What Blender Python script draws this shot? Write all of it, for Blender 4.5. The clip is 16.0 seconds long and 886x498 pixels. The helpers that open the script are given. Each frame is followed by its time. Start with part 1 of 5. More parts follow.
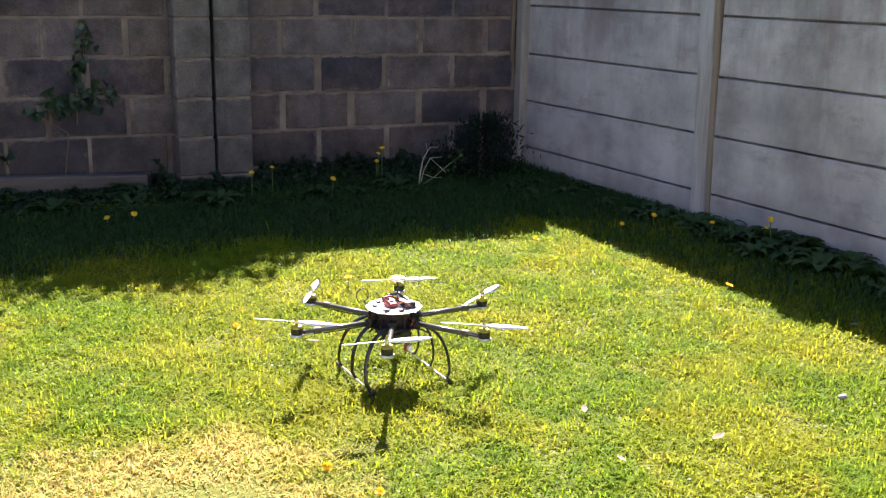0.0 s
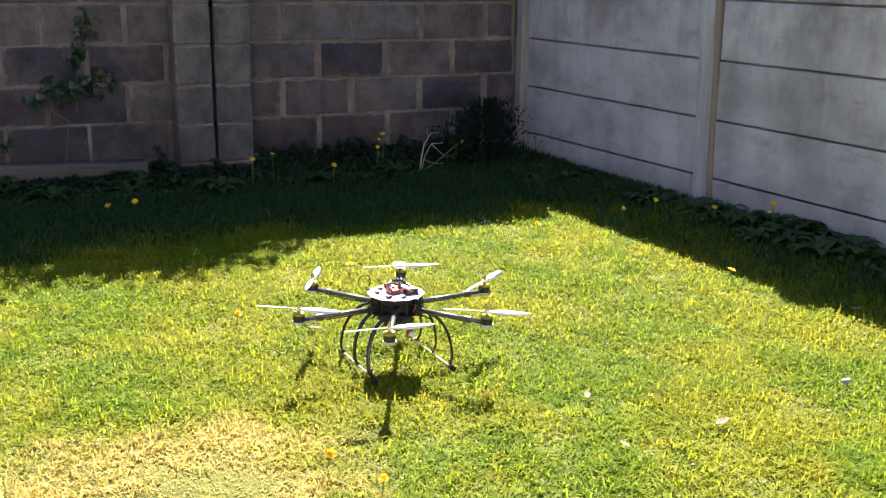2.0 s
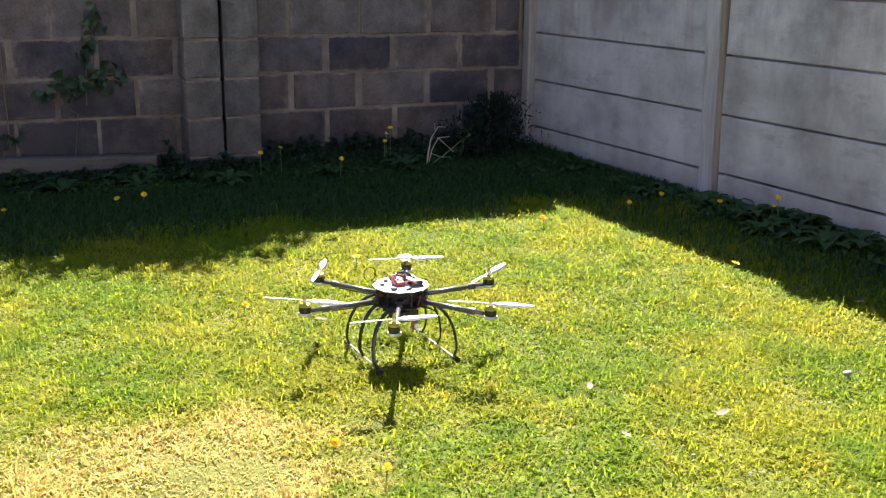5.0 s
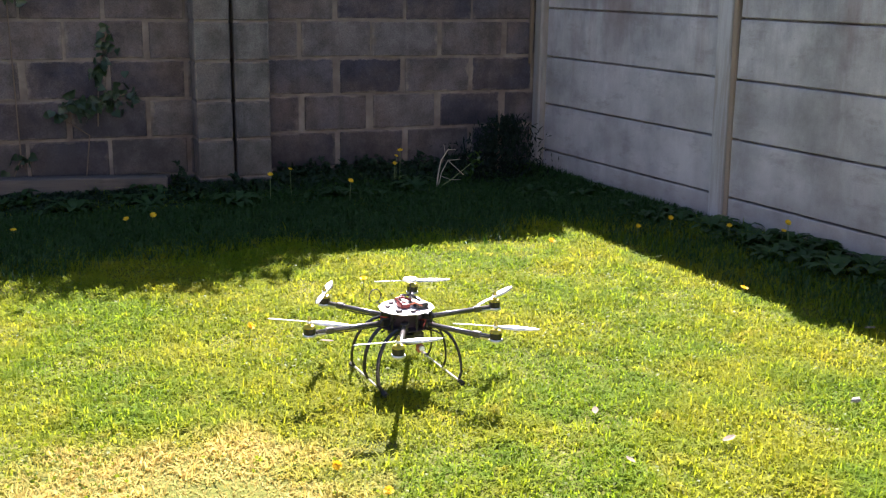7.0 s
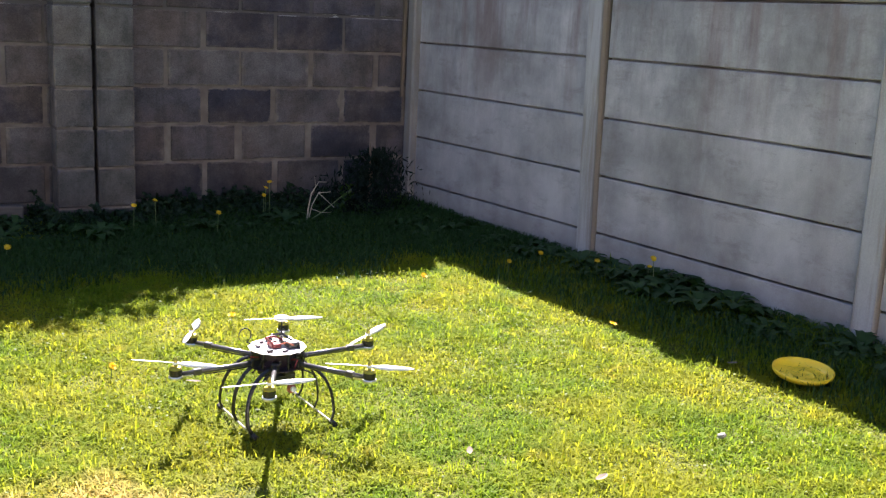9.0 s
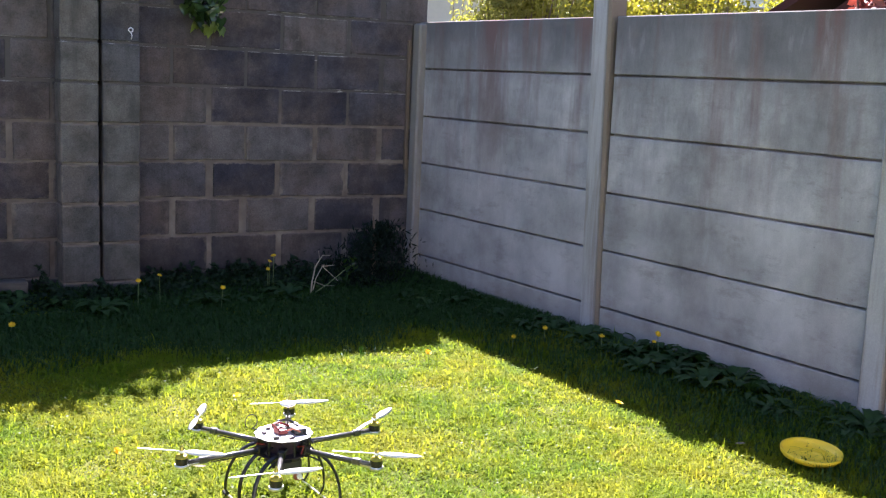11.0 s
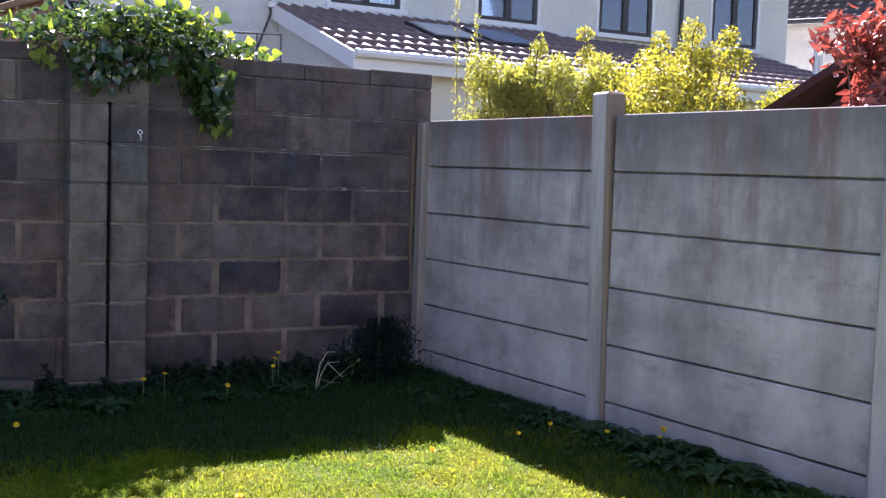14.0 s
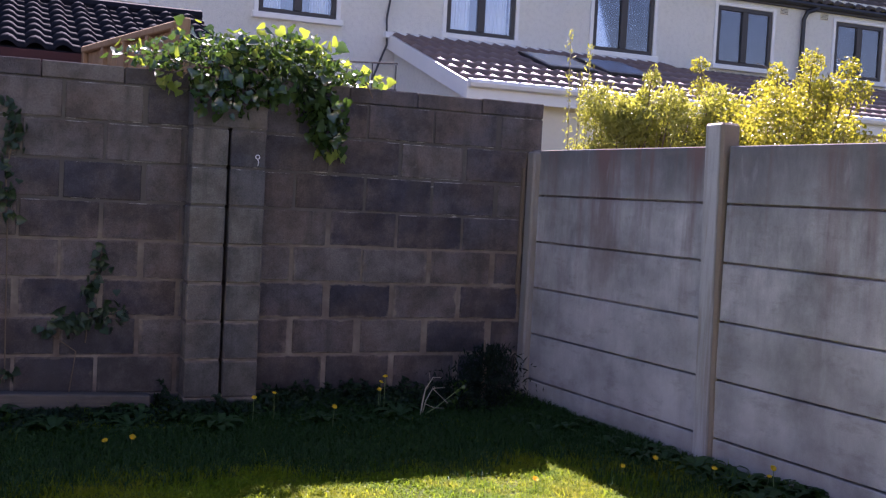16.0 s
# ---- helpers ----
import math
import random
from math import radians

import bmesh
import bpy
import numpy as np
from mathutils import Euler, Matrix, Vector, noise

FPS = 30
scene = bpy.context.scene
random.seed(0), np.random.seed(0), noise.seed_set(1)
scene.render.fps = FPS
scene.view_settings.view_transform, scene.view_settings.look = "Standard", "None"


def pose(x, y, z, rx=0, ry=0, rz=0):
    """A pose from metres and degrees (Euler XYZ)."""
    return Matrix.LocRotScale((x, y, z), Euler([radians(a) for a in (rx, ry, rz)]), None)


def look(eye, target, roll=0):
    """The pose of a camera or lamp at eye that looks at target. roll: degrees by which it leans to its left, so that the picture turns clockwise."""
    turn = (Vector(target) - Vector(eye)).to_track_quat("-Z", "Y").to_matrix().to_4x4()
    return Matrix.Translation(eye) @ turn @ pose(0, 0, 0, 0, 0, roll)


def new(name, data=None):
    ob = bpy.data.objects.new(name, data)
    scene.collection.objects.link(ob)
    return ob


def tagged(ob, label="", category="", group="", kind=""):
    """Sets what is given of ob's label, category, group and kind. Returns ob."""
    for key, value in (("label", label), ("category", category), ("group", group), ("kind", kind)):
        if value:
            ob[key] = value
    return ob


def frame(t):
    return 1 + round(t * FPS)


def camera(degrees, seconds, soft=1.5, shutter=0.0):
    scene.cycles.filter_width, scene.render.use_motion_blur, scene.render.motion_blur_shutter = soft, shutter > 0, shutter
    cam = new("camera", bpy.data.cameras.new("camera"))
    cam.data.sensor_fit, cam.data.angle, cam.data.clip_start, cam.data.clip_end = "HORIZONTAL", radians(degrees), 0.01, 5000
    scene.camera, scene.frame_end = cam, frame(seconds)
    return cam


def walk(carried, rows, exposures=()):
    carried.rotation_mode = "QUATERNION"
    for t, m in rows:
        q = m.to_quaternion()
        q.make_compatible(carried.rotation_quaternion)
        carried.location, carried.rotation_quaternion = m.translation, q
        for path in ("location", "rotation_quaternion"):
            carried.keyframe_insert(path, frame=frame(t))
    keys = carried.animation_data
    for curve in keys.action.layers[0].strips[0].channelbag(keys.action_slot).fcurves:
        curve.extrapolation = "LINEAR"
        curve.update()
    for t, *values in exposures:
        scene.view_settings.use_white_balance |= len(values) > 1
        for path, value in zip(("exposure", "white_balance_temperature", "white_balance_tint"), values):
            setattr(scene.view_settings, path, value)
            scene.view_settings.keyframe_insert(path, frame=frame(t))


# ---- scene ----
cam = camera(44.67, 16.0, soft=1.3)
PATH = [
    (0, (-3.921, -6.064, 1.234), (-2.981, -4.367, 0.745), 0.93),
    (0.5, (-3.924, -6.066, 1.235), (-2.985, -4.371, 0.738), 0.81),
    (1, (-3.918, -6.059, 1.233), (-2.981, -4.365, 0.731), 0.81),
    (1.5, (-3.917, -6.059, 1.238), (-2.981, -4.367, 0.728), 0.74),
    (2, (-3.919, -6.054, 1.232), (-2.984, -4.363, 0.718), 0.61),
    (2.5, (-3.921, -6.054, 1.234), (-2.986, -4.364, 0.714), 0.61),
    (3, (-3.921, -6.055, 1.234), (-2.986, -4.366, 0.711), 0.61),
    (3.5, (-3.923, -6.066, 1.232), (-2.989, -4.377, 0.708), 0.56),
    (4, (-3.924, -6.074, 1.234), (-2.993, -4.384, 0.708), 0.55),
    (6.5, (-3.914, -6.106, 1.236), (-3.014, -4.393, 0.729), 0.78),
    (7, (-3.899, -6.092, 1.232), (-2.996, -4.374, 0.748), 0.83),
    (7.5, (-3.894, -6.081, 1.235), (-2.924, -4.394, 0.776), 1.25),
    (8, (-3.882, -6.070, 1.229), (-2.803, -4.447, 0.782), 1.56),
    (10.5, (-3.909, -6.015, 1.310), (-2.782, -4.412, 0.911), 2.93),
    (11, (-3.908, -6.026, 1.325), (-2.783, -4.402, 1.010), 2.48),
    (11.5, (-3.904, -6.042, 1.334), (-2.780, -4.405, 1.088), 2.11),
    (12, (-3.905, -6.046, 1.344), (-2.782, -4.403, 1.144), 1.89),
    (12.5, (-3.903, -6.050, 1.346), (-2.782, -4.402, 1.174), 1.85),
    (13, (-3.909, -6.058, 1.349), (-2.789, -4.409, 1.185), 1.76),
    (13.5, (-3.902, -6.068, 1.350), (-2.785, -4.416, 1.191), 1.70),
    (14, (-3.909, -6.067, 1.348), (-2.791, -4.415, 1.203), 1.92),
    (14.5, (-3.908, -6.059, 1.342), (-2.796, -4.401, 1.216), 2.29),
    (15, (-3.908, -6.080, 1.343), (-2.841, -4.392, 1.233), 2.56),
    (15.5, (-3.913, -6.084, 1.337), (-2.919, -4.351, 1.238), 3.01),
    (16, (-3.916, -6.096, 1.340), (-2.972, -4.336, 1.241), 2.94),
]
EXPOSURES = [(0, 2.8, 6350, 27), (4.2, 2.8, 6350, 27), (8, 2.78, 6300, 27), (10.5, 2.9, 6100, 27), (11.5, 3.0, 5880, 27), (12.5, 3.04, 5830, 28), (13.5, 2.96, 5850, 31), (14.5, 2.62, 5930, 36), (16, 2.5, 6000, 43)]
walk(cam, [(t, look(eye, target, roll)) for t, eye, target, roll in PATH], EXPOSURES)

# ---- light: high sun behind the garden's corner, clear sky ----
SUN_WAY = Vector((-0.505, -0.895, -1.0)).normalized()
world = bpy.data.worlds.new("sky")
scene.world = world
world.use_nodes = True
wn = world.node_tree
sky = wn.nodes.new("ShaderNodeTexSky")
sky.sky_type, sky.sun_disc = "NISHITA", False
sky.sun_elevation = math.asin(-SUN_WAY.z)
sky.sun_rotation = math.atan2(-SUN_WAY.x, -SUN_WAY.y)
wn.links.new(sky.outputs[0], wn.nodes["Background"].inputs[0])
wn.nodes["Background"].inputs[1].default_value = 0.040
sun_data = bpy.data.lights.new("sun", "SUN")
sun_data.energy, sun_data.angle, sun_data.color = 5.0, radians(0.5), (1.0, 0.95, 0.86)
sun = new("sun", sun_data)
sun.matrix_world = look((0, 0, 30), Vector((0, 0, 30)) + SUN_WAY)


# ---- materials ----
class Mat:
    """A node material: a few words for its nodes."""

    def __init__(self, name):
        self.m = bpy.data.materials.new(name)
        self.m.use_nodes = True
        self.t = self.m.node_tree
        self.b = self.t.nodes["Principled BSDF"]
        self.out = self.t.nodes["Material Output"]

    def put(self, socket, value):
        if isinstance(value, bpy.types.NodeSocket):
            self.t.links.new(value, socket)
        elif isinstance(value, tuple) and len(value) == 3 and socket.type == "RGBA":
            socket.default_value = (*value, 1)
        else:
            socket.default_value = value

    def coord(self, scale=(1, 1, 1), kind="Object"):
        c, p = self.t.nodes.new("ShaderNodeTexCoord"), self.t.nodes.new("ShaderNodeMapping")
        self.t.links.new(c.outputs[kind], p.inputs[0])
        p.inputs["Scale"].default_value = scale
        return p.outputs[0]

    def place(self, scale=(1, 1, 1)):
        g, p = self.t.nodes.new("ShaderNodeNewGeometry"), self.t.nodes.new("ShaderNodeMapping")
        self.t.links.new(g.outputs["Position"], p.inputs[0])
        p.inputs["Scale"].default_value = scale
        return p.outputs[0]

    def noise(self, at, scale, detail=5.0, rough=0.6):
        n = self.t.nodes.new("ShaderNodeTexNoise")
        self.t.links.new(at, n.inputs["Vector"])
        n.inputs["Scale"].default_value, n.inputs["Detail"].default_value, n.inputs["Roughness"].default_value = scale, detail, rough
        return n.outputs["Fac"]

    def voronoi(self, at, scale):
        n = self.t.nodes.new("ShaderNodeTexVoronoi")
        self.t.links.new(at, n.inputs["Vector"])
        n.inputs["Scale"].default_value = scale
        return n.outputs["Distance"]

    def ramp(self, fac, *stops):
        r = self.t.nodes.new("ShaderNodeValToRGB")
        self.t.links.new(fac, r.inputs[0])
        e = r.color_ramp.elements
        while len(e) < len(stops):
            e.new(0.5)
        for k, (p, c) in reversed(list(zip(list(e), stops))):
            k.position, k.color = p, ((c, c, c, 1) if isinstance(c, (int, float)) else (*c, 1))
        return r.outputs[0]

    def mix(self, fac, a, b, blend="MIX"):
        n = self.t.nodes.new("ShaderNodeMix")
        n.data_type, n.blend_type = "RGBA", blend
        for s, v in zip((n.inputs[0], n.inputs[6], n.inputs[7]), (fac, a, b)):
            self.put(s, v)
        return n.outputs[2]

    def math(self, op, a, b=0.0):
        n = self.t.nodes.new("ShaderNodeMath")
        n.operation = op
        self.put(n.inputs[0], a), self.put(n.inputs[1], b)
        return n.outputs[0]

    def random(self):
        return self.t.nodes.new("ShaderNodeObjectInfo").outputs["Random"]

    def island(self):
        return self.t.nodes.new("ShaderNodeNewGeometry").outputs["Random Per Island"]

    def split(self, at):
        n = self.t.nodes.new("ShaderNodeSeparateXYZ")
        self.t.links.new(at, n.inputs[0])
        return n.outputs

    def bump(self, height, strength=0.4, distance=0.01):
        n = self.t.nodes.new("ShaderNodeBump")
        self.put(n.inputs["Height"], height)
        n.inputs["Strength"].default_value, n.inputs["Distance"].default_value = strength, distance
        self.t.links.new(n.outputs[0], self.b.inputs["Normal"])

    def done(self, color, rough=0.8, metal=0.0, spec=0.5, leaf=0.0, leaf_color=None):
        self.put(self.b.inputs["Base Color"], color), self.put(self.b.inputs["Roughness"], rough)
        self.b.inputs["Metallic"].default_value, self.b.inputs["Specular IOR Level"].default_value = metal, spec
        if leaf:
            tr, mx = self.t.nodes.new("ShaderNodeBsdfTranslucent"), self.t.nodes.new("ShaderNodeMixShader")
            self.put(tr.inputs[0], leaf_color if leaf_color is not None else color)
            mx.inputs[0].default_value = leaf
            self.t.links.new(self.b.outputs[0], mx.inputs[1]), self.t.links.new(tr.outputs[0], mx.inputs[2])
            self.t.links.new(mx.outputs[0], self.out.inputs[0])
        return self.m


def plain(name, color, rough=0.6, metal=0.0, spec=0.5, vary=0.25, scale=40.0, bump=0.15):
    k = Mat(name)
    at = k.coord()
    n = k.noise(at, scale)
    dark = tuple(c * (1 - vary) for c in color)
    light = tuple(min(1.0, c * (1 + vary)) for c in color)
    k.bump(n, bump, 0.002)
    return k.done(k.mix(k.mix(0.5, n, k.noise(at, scale * 0.12)), dark, light), rough, metal, spec)


def block_material(name, dark, mid, light, brown, half):
    k = Mat(name)
    at = k.place()
    base = k.ramp(k.random(), (0.0, dark), (0.45, mid), (1.0, light))
    stain = k.ramp(k.noise(at, 2.3, 7, 0.65), (0.40, 0.0), (0.62, 0.85))
    col = k.mix(stain, base, brown)
    grain = k.noise(at, 120, 4, 0.75)
    col = k.mix(0.55, col, k.ramp(grain, (0.3, 0.25), (0.7, 1.0)), "MULTIPLY")
    pits = k.ramp(k.voronoi(at, 95), (0.05, 0.0), (0.3, 1.0))
    col = k.mix(0.35, col, pits, "MULTIPLY")
    sx, _, sz = k.split(k.coord())
    rim = k.math("MAXIMUM", k.math("DIVIDE", k.math("ABSOLUTE", sx), half), k.math("DIVIDE", k.math("ABSOLUTE", sz), 0.105))
    rim = k.math("ADD", rim, k.math("MULTIPLY", k.math("SUBTRACT", k.noise(at, 14, 7, 0.65), 0.5), 0.55))
    smear = k.ramp(rim, (0.90, 0.0), (1.0, 0.8))
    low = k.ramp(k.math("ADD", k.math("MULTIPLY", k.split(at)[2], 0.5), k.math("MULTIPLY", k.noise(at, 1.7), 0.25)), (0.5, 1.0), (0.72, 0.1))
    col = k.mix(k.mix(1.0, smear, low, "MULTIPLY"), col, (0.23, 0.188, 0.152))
    # shade at the wall foot painted in, its edge broken by noise
    foot_shade = k.ramp(k.math("ADD", k.split(at)[2], k.math("MULTIPLY", k.noise(at, 2.5, 6), 0.5)), (0.25, 0.65), (0.75, 0.0))
    col = k.mix(foot_shade, col, (0.035, 0.032, 0.031))
    blotch = k.ramp(k.noise(at, 5.5, 8, 0.68), (0.36, 0.42), (0.60, 1.0))
    col = k.mix(0.8, col, blotch, "MULTIPLY")
    salt = k.ramp(k.math("MULTIPLY", k.ramp(k.math("DIVIDE", k.math("ABSOLUTE", sz), 0.105), (0.90, 0.0), (0.97, 1.0)), k.noise(k.place((1, 1, 2)), 6, 6, 0.7)), (0.51, 0.0), (0.60, 0.8))
    high = k.ramp(k.math("MULTIPLY", k.split(at)[2], 0.5), (0.5, 0.0), (0.62, 1.0))
    col = k.mix(k.mix(1.0, salt, high, "MULTIPLY"), col, (0.40, 0.39, 0.37))
    drip = k.ramp(k.noise(k.place((5, 5, 0.5)), 2.2, 6), (0.52, 0.0), (0.7, 0.6))
    col = k.mix(drip, col, (0.045, 0.042, 0.042))
    lichen = k.ramp(k.noise(at, 9, 8, 0.7), (0.66, 0.0), (0.75, 0.5))
    col = k.mix(lichen, col, (0.22, 0.22, 0.20))
    k.bump(k.mix(0.5, grain, pits), 0.55, 0.006)
    return k.done(col, 0.92, 0, 0.2)


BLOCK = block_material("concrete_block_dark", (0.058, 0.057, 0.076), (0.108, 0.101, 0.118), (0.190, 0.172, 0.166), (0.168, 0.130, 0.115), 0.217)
PIER_BLOCK = block_material("concrete_block_pale", (0.085, 0.086, 0.104), (0.165, 0.160, 0.152), (0.25, 0.238, 0.21), (0.165, 0.142, 0.122), 0.1025)


def mortar_material():
    k = Mat("mortar")
    at = k.place()
    n = k.noise(at, 6, 7)
    col = k.ramp(n, (0.3, (0.105, 0.082, 0.067)), (0.55, (0.178, 0.145, 0.120)), (0.75, (0.26, 0.228, 0.19)))
    z = k.split(at)[2]
    high = k.ramp(k.math("ADD", k.math("MULTIPLY", z, 0.4), k.math("MULTIPLY", k.noise(at, 1.7), 0.12)), (0.46, 0.0), (0.54, 0.85))
    col = k.mix(high, col, (0.080, 0.075, 0.072))
    salts = k.ramp(k.noise(k.place((1, 1, 3)), 7, 5, 0.7), (0.66, 0.0), (0.72, 0.8))
    col = k.mix(k.mix(1.0, salts, high, "MULTIPLY"), col, (0.45, 0.44, 0.42))
    k.bump(k.noise(at, 90), 0.6, 0.006)
    return k.done(col, 0.95, 0, 0.15)


MORTAR = mortar_material()


def panel_material():
    k = Mat("cast_concrete_panel")
    at = k.place()
    tone = k.ramp(k.noise(at, 2.2, 8, 0.62), (0.32, 0.0), (0.66, 1.0))
    col = k.mix(tone, (0.285, 0.272, 0.262), (0.615, 0.588, 0.565))
    col = k.mix(0.35, col, k.ramp(k.random(), (0, 0.8), (1, 1.0)), "MULTIPLY")
    z = k.split(at)[2]
    streak = k.noise(k.place((2.2, 2.2, 0.7)), 3.0, 9, 0.7)
    fine = k.noise(k.place((3.0, 3.0, 1.1)), 4.5, 8, 0.7)
    upper = k.ramp(k.math("ADD", k.math("MULTIPLY", z, 0.5), k.math("MULTIPLY", k.math("SUBTRACT", fine, 0.5), 0.12)), (0.30, 0.12), (0.55, 0.5), (0.72, 0.75), (0.83, 1.0))
    black = k.mix(1.0, k.ramp(k.mix(0.5, streak, fine), (0.44, 0.0), (0.62, 0.85)), upper, "MULTIPLY")
    crown = k.ramp(k.math("ADD", k.math("MULTIPLY", z, 0.5), k.math("MULTIPLY", k.math("SUBTRACT", streak, 0.5), 0.28)), (0.60, 0.0), (0.70, 0.5), (0.82, 0.95))
    black = k.mix(1.0, black, crown, "LIGHTEN")
    col = k.mix(k.math("MULTIPLY", black, 0.85), col, (0.105, 0.10, 0.10))
    rust = k.ramp(k.noise(k.place((1.6, 1.6, 0.16)), 2.6, 5, 0.6), (0.50, 0.0), (0.62, 0.9))
    col = k.mix(k.mix(1.0, rust, upper, "MULTIPLY"), col, (0.21, 0.125, 0.11))
    pale = k.ramp(k.noise(k.place((5, 5, 1.2)), 2.0, 6), (0.60, 0.0), (0.74, 0.35))
    col = k.mix(pale, col, (0.55, 0.54, 0.53))
    low = k.ramp(k.math("ADD", z, k.math("MULTIPLY", k.noise(at, 5), 0.25)), (0.12, 0.6), (0.36, 0.0))
    col = k.mix(low, col, (0.22, 0.20, 0.17))
    spots = k.ramp(k.voronoi(at, 16), (0.04, 0.55), (0.075, 0.0))
    col = k.mix(k.mix(1.0, spots, k.ramp(k.noise(at, 2), (0.5, 0.0), (0.6, 1.0)), "MULTIPLY"), col, (0.12, 0.11, 0.11))
    smear = k.ramp(k.noise(k.place((1, 1, 2.4)), 3.4, 9, 0.75), (0.53, 0.0), (0.66, 0.5))
    col = k.mix(smear, col, (0.23, 0.195, 0.18))
    grain = k.noise(at, 160, 3)
    col = k.mix(0.25, col, k.ramp(grain, (0.3, 0.5), (0.7, 1.0)), "MULTIPLY")
    k.bump(k.mix(0.4, grain, k.noise(at, 14)), 0.3, 0.004)
    return k.done(col, 0.85, 0, 0.3)


PANEL = panel_material()


def post_material(name, low, high):
    k = Mat(name)
    at = k.place()
    col = k.mix(k.noise(at, 4, 6), low, high)
    side = k.ramp(k.noise(k.place((8, 8, 0.6)), 3, 5), (0.45, 0.0), (0.65, 0.6))
    col = k.mix(side, col, (0.27, 0.22, 0.17))
    # the post's -y side browned: its shadow side is put into the colour
    _, oy, _ = k.split(k.coord())
    side_shade = k.ramp(k.math("ADD", k.math("MULTIPLY", oy, -1.0), k.math("MULTIPLY", k.math("SUBTRACT", k.noise(k.place((6, 6, 1)), 4, 5), 0.5), 0.03)), (0.040, 0.0), (0.056, 0.85))
    col = k.mix(side_shade, col, (0.17, 0.125, 0.085))
    grain = k.noise(at, 140, 3)
    k.bump(grain, 0.35, 0.004)
    return k.done(k.mix(0.3, col, k.ramp(grain, (0.3, 0.5), (0.7, 1.0)), "MULTIPLY"), 0.85, 0, 0.3)


POST = post_material("cast_concrete_post", (0.40, 0.39, 0.375), (0.56, 0.545, 0.52))
# same post concrete, darkened for the shade in the corner
SHADED_POST = post_material("shaded_concrete_post", (0.17, 0.16, 0.15), (0.33, 0.315, 0.30))


def ground_material():
    k = Mat("lawn_soil")
    at = k.place()
    n = k.noise(at, 3, 8)
    col = k.ramp(n, (0.3, (0.06, 0.075, 0.014)), (0.55, (0.105, 0.118, 0.022)), (0.75, (0.15, 0.135, 0.042)))
    col = k.mix(0.5, col, k.ramp(k.noise(at, 60, 4), (0.3, 0.4), (0.7, 1.0)), "MULTIPLY")
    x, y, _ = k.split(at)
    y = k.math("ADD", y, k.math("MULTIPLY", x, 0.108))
    # ground painted nearly black along the wall, as the shade there
    wall_shade = k.ramp(k.math("ADD", k.math("ADD", y, 0.38), k.math("MULTIPLY", k.noise(at, 4, 5), 0.4)), (0.0, 0.0), (0.14, 1.0))
    col = k.mix(wall_shade, col, (0.022, 0.019, 0.014))
    k.bump(k.noise(at, 45, 6), 0.8, 0.02)
    return k.done(col, 0.95, 0, 0.1)


GROUND = ground_material()


def grass_material():
    k = Mat("grass_blades")
    at = k.place()
    each = k.mix(0.55, k.island(), k.ramp(k.noise(at, 11, 5, 0.65), (0.3, 0.0), (0.7, 1.0)))
    green = k.ramp(each, (0.0, (0.055, 0.12, 0.008)), (0.5, (0.10, 0.185, 0.012)), (0.85, (0.15, 0.22, 0.016)), (0.97, (0.20, 0.24, 0.02)), (1.0, (0.33, 0.29, 0.07)))
    lush = k.ramp(k.noise(at, 1.6, 6, 0.65), (0.40, 0.0), (0.58, 1.0))
    col = k.mix(lush, k.mix(0.5, green, (0.26, 0.265, 0.022)), green)
    # worn, straw-coloured patch
    far = k.t.nodes.new("ShaderNodeVectorMath")
    far.operation = "DISTANCE"
    k.put(far.inputs[0], k.place((1, 1.3, 0)))
    far.inputs[1].default_value = (-3.447, -4.83, 0)
    patch = k.math("ADD", k.math("MULTIPLY", far.outputs["Value"], 0.9), k.math("MULTIPLY", k.noise(at, 5, 5), 0.9))
    straw = k.mix(each, (0.31, 0.275, 0.12), (0.43, 0.385, 0.20))
    col = k.mix(k.ramp(patch, (0.78, 0.85), (1.15, 0.0)), col, straw)
    thatch = k.ramp(k.noise(at, 7, 6, 0.7), (0.55, 0.0), (0.72, 0.5))
    col = k.mix(thatch, col, (0.36, 0.32, 0.07))
    return k.done(k.mix(1.0, col, (1.03, 0.94, 0.66), "MULTIPLY"), 0.7, 0, 0.06, leaf=0.5, leaf_color=k.mix(1.0, col, (1.98, 1.66, 0.95), "MULTIPLY"))


GRASS = grass_material()


def leaf_material(name, low, high, gloss=0.35, through_it=0.4, tint=(1.6, 1.5, 0.7), spec=0.5):
    k = Mat(name)
    at = k.place()
    each = k.mix(0.5, k.island(), k.random())
    col = k.mix(k.mix(0.4, each, k.noise(at, 6, 3)), low, high)
    col = k.mix(0.3, col, k.ramp(k.noise(at, 70, 3), (0.3, 0.55), (0.7, 1.0)), "MULTIPLY")
    return k.done(col, gloss, 0, spec, leaf=through_it, leaf_color=k.mix(1.0, col, tint, "MULTIPLY"))


IVY = leaf_material("ivy_leaf", (0.016, 0.040, 0.014), (0.060, 0.115, 0.030), 0.2, 0.3, spec=0.9)
IVY_YOUNG = leaf_material("young_ivy_leaf", (0.13, 0.20, 0.03), (0.23, 0.29, 0.05), 0.35, 0.42)
GOLD_LEAF = leaf_material("golden_leaf", (0.12, 0.16, 0.02), (0.36, 0.36, 0.06), 0.4, 0.45, (1.5, 1.3, 0.5))
STRAW_LEAF = leaf_material("dry_bamboo_leaf", (0.19, 0.21, 0.04), (0.42, 0.42, 0.11), 0.5, 0.42, (1.4, 1.35, 0.6))
RED_LEAF = leaf_material("red_leaf", (0.12, 0.035, 0.03), (0.36, 0.13, 0.10), 0.3, 0.3, (1.4, 0.75, 0.6))
